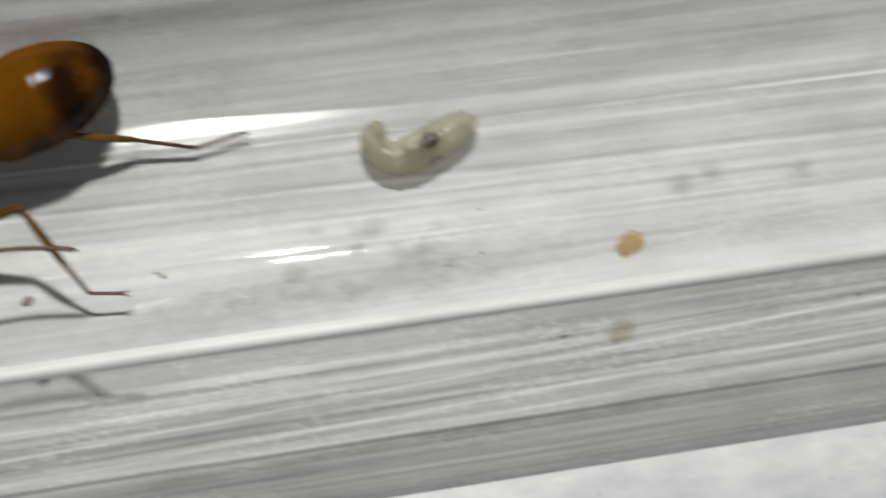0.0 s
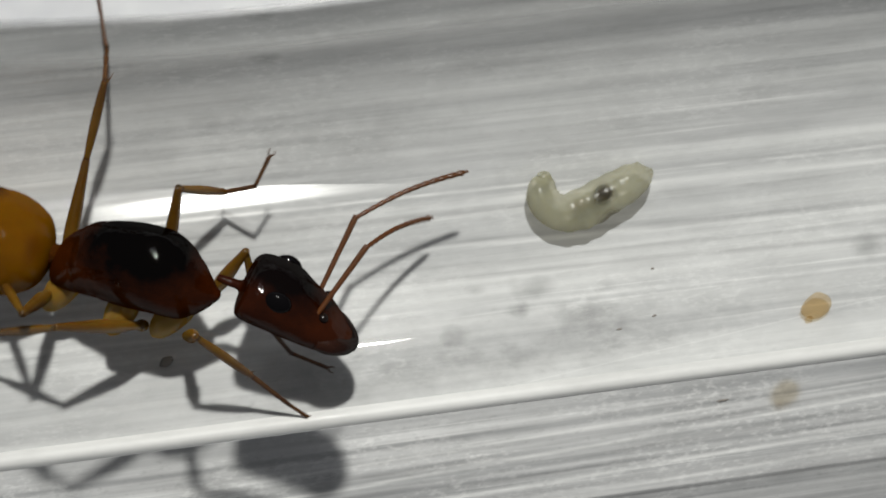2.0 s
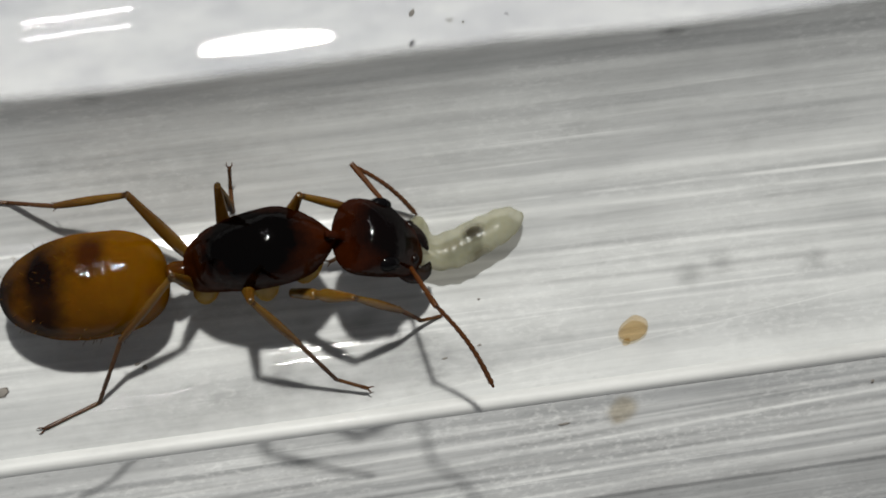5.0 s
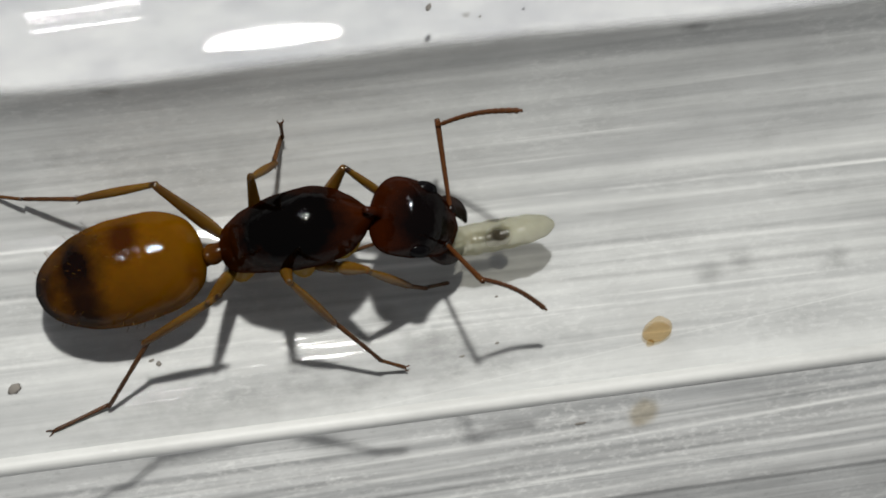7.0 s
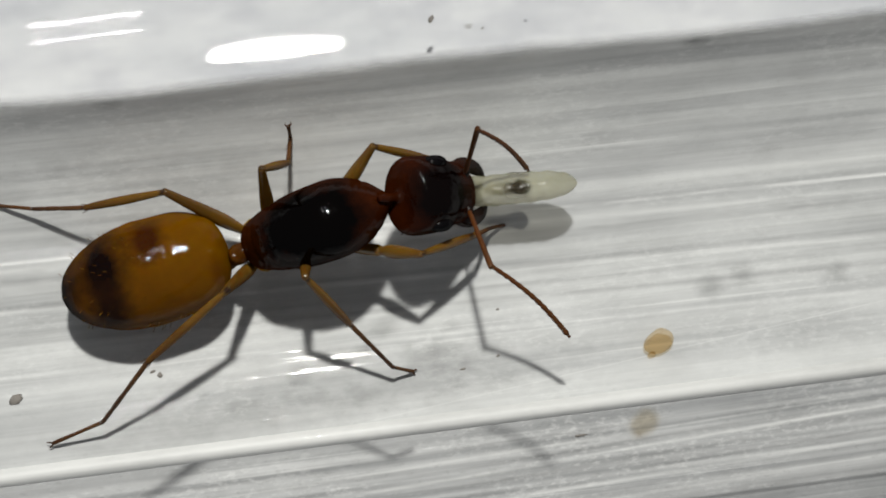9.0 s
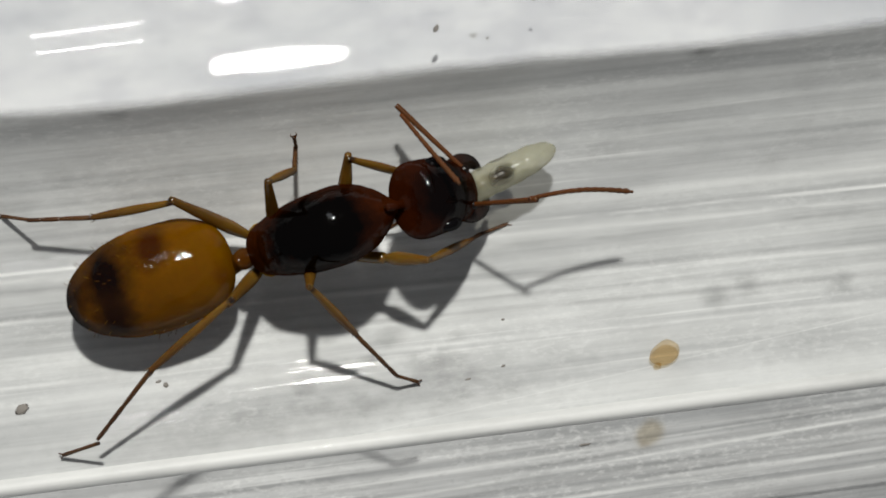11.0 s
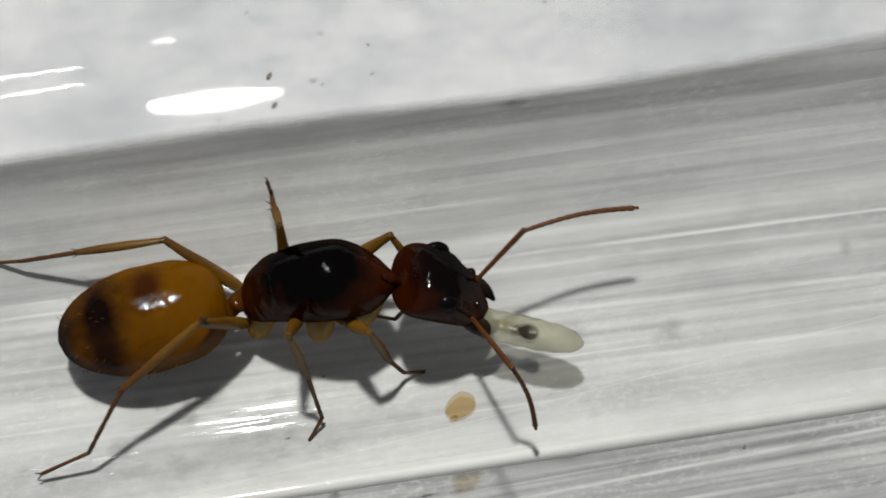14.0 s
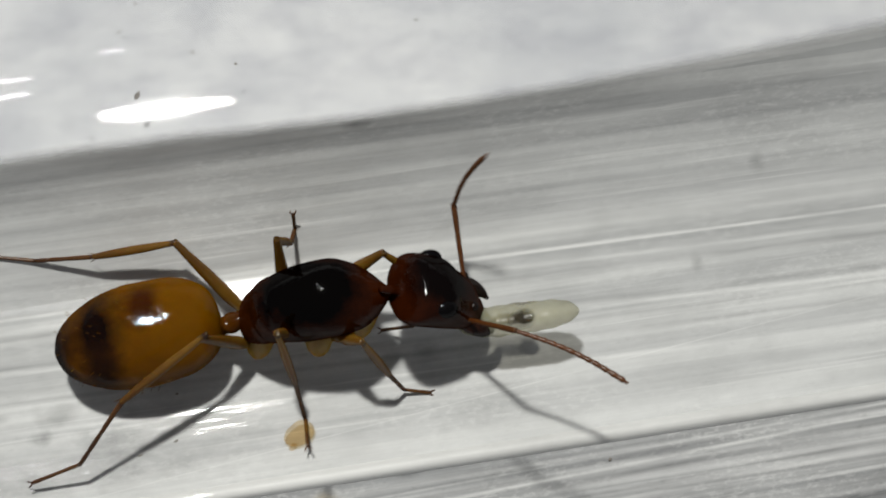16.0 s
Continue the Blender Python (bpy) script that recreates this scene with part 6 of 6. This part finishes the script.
    walk(antenna_left["scape"], [(0, at(2.417, 0.896, 2.756, 0, -10.8, 168.1)), (0.2, at(2.417, 0.896, 2.756, 0, -10.8, 168.1)), (0.3, at(2.521, 0.769, 3.053, 0, 5.3, 161.6)),
        (0.5, at(2.563, 0.993, 2.868, 0, 2.9, 140.2)), (0.7, at(2.366, 1.071, 3.223, 0, 1.3, 135.4)), (1, at(2.556, 0.768, 3.245, 0, -0.2, 102.7)),
        (1.5, at(2.976, 0.524, 3.044, 0, -1.4, 102.1)), (2, at(3.261, 0.16, 2.559, 0, -2.5, 77.5)), (2.5, at(3.447, -0.091, 1.667, 0, -26.2, 90.1)),
        (3, at(3.446, -0.143, 1.347, 0, -1.5, 99.7)), (3.5, at(3.192, -0.273, 1.661, 0, -3.3, 78.5)), (4, at(3.043, -0.096, 1.885, 0, -0.7, 109)),
        (4.5, at(2.992, -0.063, 1.837, 0, -65, 133.6)), (5, at(2.982, -0.301, 1.914, 0, -0.5, 117.7)), (7.5, at(3.041, -0.264, 2.005, 0, -18.3, 84.8)),
        (8, at(3.079, 0.03, 2.033, 0, -3.1, 96.6)), (8.5, at(3.062, 0.251, 2.051, 0, -1, 115.8)), (9, at(3.051, -0.009, 2.048, 0, -65.2, 67.5)),
        (11.5, at(2.996, 0.285, 1.98, 0, 0.1, 123.6)), (12, at(3.054, -0.038, 2.096, 0, -52.9, 74)), (12.5, at(3.058, -0.237, 2.197, 0, -64.4, 45.8)),
        (13, at(3.032, -0.108, 2.019, 0, -37.8, 90.4)), (13.5, at(2.987, -0.482, 2.141, 0, -59.7, 34.2)), (14, at(2.933, -0.389, 2.053, 0, -40, 44.2)),
        (14.5, at(2.949, -0.209, 1.95, 0, -55.4, 81.9)), (15, at(3.026, -0.307, 2.066, 0, -61.8, 43.4)), (15.5, at(3.039, -0.447, 2.061, 0, -43, 69.2)),
        (16, at(3.013, -0.358, 1.989, 0, -19.2, 88))])
    walk(antenna_left["funiculus"], [(0, at(0.687, 1.262, 3.093, 0, 3.2, 116.7)), (0.2, at(0.687, 1.262, 3.093, 0, 3.2, 116.7)), (0.3, at(0.821, 1.334, 2.887, 0, 1.7, 118)),
        (0.5, at(1.182, 2.144, 2.775, 0, -3.7, 86)), (0.7, at(1.086, 2.336, 3.183, 0, -5.3, 94.1)), (1, at(2.161, 2.524, 3.252, 0, 10.2, 49)),
        (1.5, at(2.601, 2.284, 3.088, 0, 26, 50.2)), (2, at(3.649, 1.916, 2.639, 0, 8.7, 35.8)), (2.5, at(3.445, 1.524, 2.46, 0, 53.7, 38.4)),
        (3, at(3.142, 1.631, 1.393, -0, -59.9, -5.8)), (3.5, at(3.55, 1.488, 1.764, 0, -9.5, 34.5)), (4, at(2.458, 1.606, 1.908, -0, 41.1, -21.6)),
        (4.5, at(2.467, 0.488, 3.468, 0, 54.6, 146.8)), (5, at(2.144, 1.292, 1.929, -0, 44.5, -45.9)), (7.5, at(3.195, 1.438, 2.569, 0, -64.2, 1.6)),
        (8, at(2.873, 1.815, 2.131, 0, -64.4, 9.4)), (8.5, at(2.278, 1.871, 2.082, -0, -68.3, -34)), (9, at(3.34, 0.687, 3.683, -0, 53.1, -47.1)),
        (11.5, at(2, 1.785, 1.977, 139.9, -75.3, 39.2)), (12, at(3.352, 1.006, 3.532, -0, 47.1, -13.6)), (12.5, at(3.6, 0.321, 3.82, -0, 38.7, -36.3)),
        (13, at(3.021, 1.314, 3.123, 0, 52.7, 20.8)), (13.5, at(3.738, 0.028, 3.695, -0, 28.1, -32.4)), (14, at(3.92, 0.572, 3.211, 0, 6.9, 4.3)),
        (14.5, at(3.093, 0.803, 3.432, -0, 53.9, -26)), (15, at(3.644, 0.278, 3.652, -0, 31.3, -33)), (15.5, at(3.508, 0.783, 3.288, 0, 38.5, 0)),
        (16, at(3.072, 1.341, 2.58, 0, -66.2, 55.8))])
    walk(antenna_right["scape"], [(0, at(2.86, 0.337, 2.868, 0, -4.1, -120.1)), (0.2, at(2.86, 0.337, 2.868, 0, -4.1, -120.1)), (0.3, at(2.86, 0.337, 2.868, 0, -4.1, -120.1)),
        (0.5, at(2.86, 0.337, 2.868, 0, -4.1, -120.1)), (0.7, at(2.702, 0.435, 3.223, 0, -12.3, -129.3)), (1, at(2.744, 0.073, 3.245, 0, -4.7, -127.8)),
        (1.5, at(3.033, -0.17, 3.23, 0, 28.7, 36.1)), (2, at(3.23, -0.255, 3.146, 0, -3.4, 67)), (2.5, at(3.376, -0.448, 2.288, 0, -15, 2.6)),
        (3, at(3.414, -0.684, 1.821, 0, -31, 0.4)), (3.5, at(3.151, -0.866, 2.067, -0, -58.4, -0.5)), (4, at(3.074, -0.729, 2.227, -0, -66.1, -38.8)),
        (4.5, at(2.984, -0.733, 2.099, -0, -69.7, -57)), (5, at(2.824, -0.965, 2.143, -0, -65.1, -77.3)), (7.5, at(2.779, -0.933, 2.052, -0, -60, -58.6)),
        (8, at(2.926, -0.674, 2.033, -0, -61.3, -23.2)), (8.5, at(2.985, -0.463, 2.003, -0, -62.7, -7.7)), (9, at(2.882, -0.709, 2.048, 0, -51.3, -96.5)),
        (11.5, at(2.96, -0.434, 1.98, -0, -56.7, -6.9)), (12, at(2.873, -0.735, 2.096, -0, -60.5, -56.4)), (12.5, at(2.834, -0.916, 2.28, -0, -55.5, -55.5)),
        (13, at(2.929, -0.793, 2.215, -0, -65.2, -23)), (13.5, at(2.733, -1.116, 2.367, -0, -69.8, -80.4)), (14, at(2.825, -0.996, 2.426, -0, -54.6, -63.6)),
        (14.5, at(2.938, -0.823, 2.326, -0, -65, -2.4)), (15, at(2.958, -0.909, 2.455, -0, 59.3, -29.5)), (15.5, at(2.911, -1.044, 2.443, -0, -61.3, -23)),
        (16, at(2.922, -0.972, 2.353, -0, -67.8, -23.8))])
    walk(antenna_right["funiculus"], [(0, at(1.96, -1.216, 2.997, 0, 49, 0)), (0.2, at(1.96, -1.216, 2.997, 0, 49, 0)), (0.3, at(1.96, -1.216, 2.997, 0, 49, 0)),
        (0.5, at(1.96, -1.216, 2.997, 0, 49, 0)), (0.7, at(1.588, -0.926, 3.605, -0, 40.7, -36)), (1, at(1.644, -1.345, 3.392, -0, 42.1, -75.5)),
        (1.5, at(4.308, 0.76, 2.364, 108.2, -79.5, 71.5)), (2, at(3.932, 1.399, 3.254, 0, 49.7, 36.2)), (2.5, at(5.113, -0.37, 2.754, -0, 18.9, -28.8)),
        (3, at(4.957, -0.674, 2.748, -0, -11.7, -20.8)), (3.5, at(4.095, -0.873, 3.6, -0, -11.2, -22.2)), (4, at(3.642, -1.185, 3.873, 0, 64.1, 0.9)),
        (4.5, at(3.324, -1.257, 3.787, 16.1, 76.6, 15.7)), (5, at(2.991, -1.705, 3.775, -0, 28.7, -65.1)), (7.5, at(3.248, -1.701, 3.612, -0, 51.2, -4.5)),
        (8, at(3.72, -1.014, 3.612, 0, 53.1, 27.4)), (8.5, at(3.803, -0.573, 3.603, -0, 41.7, -4.8)), (9, at(2.754, -1.827, 3.453, -0, 22.5, -59.3)),
        (11.5, at(3.942, -0.553, 3.484, -0, 24, -9.2)), (12, at(3.364, -1.473, 3.663, -0, 37.2, -33.1)), (12.5, at(3.411, -1.756, 3.764, -0, 37.4, -57.1)),
        (13, at(3.625, -1.088, 3.848, -0, 3, -43.7)), (13.5, at(2.837, -1.73, 4.056, -0, 20.1, -39.1)), (14, at(3.288, -1.929, 3.893, -0, 49.1, -68.2)),
        (14.5, at(3.697, -0.855, 3.958, -0, -0.4, -35.2)), (15, at(3.759, -1.362, 0.908, -0, -13.5, -39.7)), (15.5, at(3.707, -1.382, 4.022, -0, 35.8, -25.2)),
        (16, at(3.545, -1.247, 4.019, -0, -13.3, -37.5))])
    walk(larva, [(0, at(-1.665, 0.191, 0.519, 0, -1.8, 13.2)), (2.9, at(-1.665, 0.191, 0.519, 0, -1.8, 13.2)), (3.5, at(-0.961, 0.241, 0.517, 0, -1.2, 9.9)),
        (4, at(-0.655, -0.149, 0.494, 5, -1, 14.3)), (4.5, at(-0.583, -0.061, 0.497, -10, -1.1, 13.2)), (5, at(-0.7, -0.063, 0.498, -25, -0.9, 11.6)),
        (7.5, at(-0.602, 0.285, 0.988, -80, -15.2, 5.1)), (8, at(-0.412, 1.086, 0.963, -80, -16.8, 22.2)), (8.5, at(-0.421, 1.649, 1.004, -80, -16.3, 20.7)),
        (9, at(-0.12, 1.39, 1.105, -80, -14, -2.5)), (11.5, at(-0.427, 1.511, 0.925, -80, -17.3, 21.4)), (12, at(0.454, 1.111, 1.127, -80, -14.5, -2.1)),
        (12.5, at(1.147, 0.514, 1.284, -80, -14.5, -10.2)), (13, at(2.215, 0.546, 1.196, -80, -13.8, 0.2)), (13.5, at(3.185, -0.166, 1.277, -80, -15.4, -14.8)),
        (14, at(3.556, -0.248, 1.397, -80, -14, -21.3)), (14.5, at(4.373, -0.149, 1.29, -80, -13.8, 4.9)), (15, at(5.753, -0.774, 1.377, -80, -14.1, -5.1)),
        (15.5, at(6.592, -0.724, 1.346, -80, -14.5, -3.7)), (16, at(6.672, -0.483, 1.245, -80, -14.3, -1.6))])
    walk(jaws[0], [(0, at(1.75, -0.4, -0.16, 0, -0, 32)), (2, at(1.75, -0.4, -0.16, 0, -0, 32)), (4.5, at(1.75, -0.4, -0.16, 0, -0, 26)),
        (5, at(1.75, -0.4, -0.16, 0, -0, 4)), (7.5, at(1.75, -0.4, -0.16, 0, -0, -4)), (12, at(1.75, -0.4, -0.16, 0, -0, -6)),
        (14, at(1.75, -0.4, -0.16, 0, -0, -2)), (16, at(1.75, -0.4, -0.16, 0, -0, -4))])
    walk(jaws[1], [(0, at(1.75, 0.4, -0.16, 0, -0, -32)), (2, at(1.75, 0.4, -0.16, 0, -0, -32)), (4.5, at(1.75, 0.4, -0.16, 0, -0, -26)),
        (5, at(1.75, 0.4, -0.16, 0, -0, -4)), (7.5, at(1.75, 0.4, -0.16, 0, -0, 4)), (12, at(1.75, 0.4, -0.16, 0, -0, 6)),
        (14, at(1.75, 0.4, -0.16, 0, -0, 2)), (16, at(1.75, 0.4, -0.16, 0, -0, 4))])
    walk(seed, [(0, at(3.778, -2.351, 0.658, 0, -0, 24)), (0.5, at(3.778, -2.351, 0.658, 0, -0, 24)), (3, at(3.842, -2.295, 0.635, 0, -0, 24)),
        (4, at(3.822, -2.241, 0.613, 0, -0, 24)), (5, at(3.778, -2.191, 0.593, 0, -0, 24)), (7.5, at(3.873, -2.264, 0.622, 0, -0, 24)),
        (9, at(3.882, -2.222, 0.605, 0, -0, 24)), (11.5, at(3.899, -2.249, 0.616, 0, -0, 24)), (12.5, at(3.873, -2.216, 0.603, 0, -0, 24)),
        (13, at(3.856, -2.196, 0.595, 0, -0, 24)), (13.5, at(3.664, -2.195, 0.594, 0, -0, 24)), (14, at(3.34, -2.132, 0.571, 0, -0, 24)),
        (14.5, at(3.323, -2.155, 0.579, 0, -0, 24)), (15, at(3.175, -2.215, 0.603, 0, -0, 24)), (15.5, at(3.153, -2.252, 0.617, 0, -0, 24)),
        (16, at(3.056, -2.33, 0.649, 0, -0, 24))])
    # the added sleeve slides so that its highlights move with the wall's edge
    walk(sleeve, [(0, at(0, 0.95, 0)), (0.5, at(0, 0.76, 0)), (1.5, at(0, 0.76, 0)),
        (2.5, at(0, 0.95, 0)), (3, at(0, 1, 0)), (3.5, at(0, 0.38, 0)),
        (4, at(0, 0, 0)), (4.5, at(0, 0, 0)), (16, at(0, 0, 0))])
    # the added film slides and tilts to steer its glow
    walk(film, [(0, at(0, 0.7, -0.133, 0, 1.9)), (1.5, at(0, 0.5, -0.393, 0, 3)), (3, at(0, 0.6, -0.391, 0, 3.2)), (3.5, at(0, 0.3, -0.314, 0, 3)), (4, at(0, 0, -0.227, 0, 2.6)), (7.5, at(0, 0, -0.14, 0, 1.6)), (12, at(0, 0, -0.11, 0, 1.4)), (14, at(0, 0, -0, 0, 0)), (16, at(0, 0, -0.028, 0, -0.8))])
    walk(tube_upper, [(0, at(0, 0.95, 0)), (0.5, at(0, 0.76, 0)), (1.5, at(0, 0.76, 0)),
        (2.5, at(0, 0.95, 0)), (3, at(0, 1, 0)), (3.5, at(0, 0.38, 0)),
        (4, at(0, 0, 0)), (4.5, at(0, 0, 0)), (16, at(0, 0, 0))])


motions()
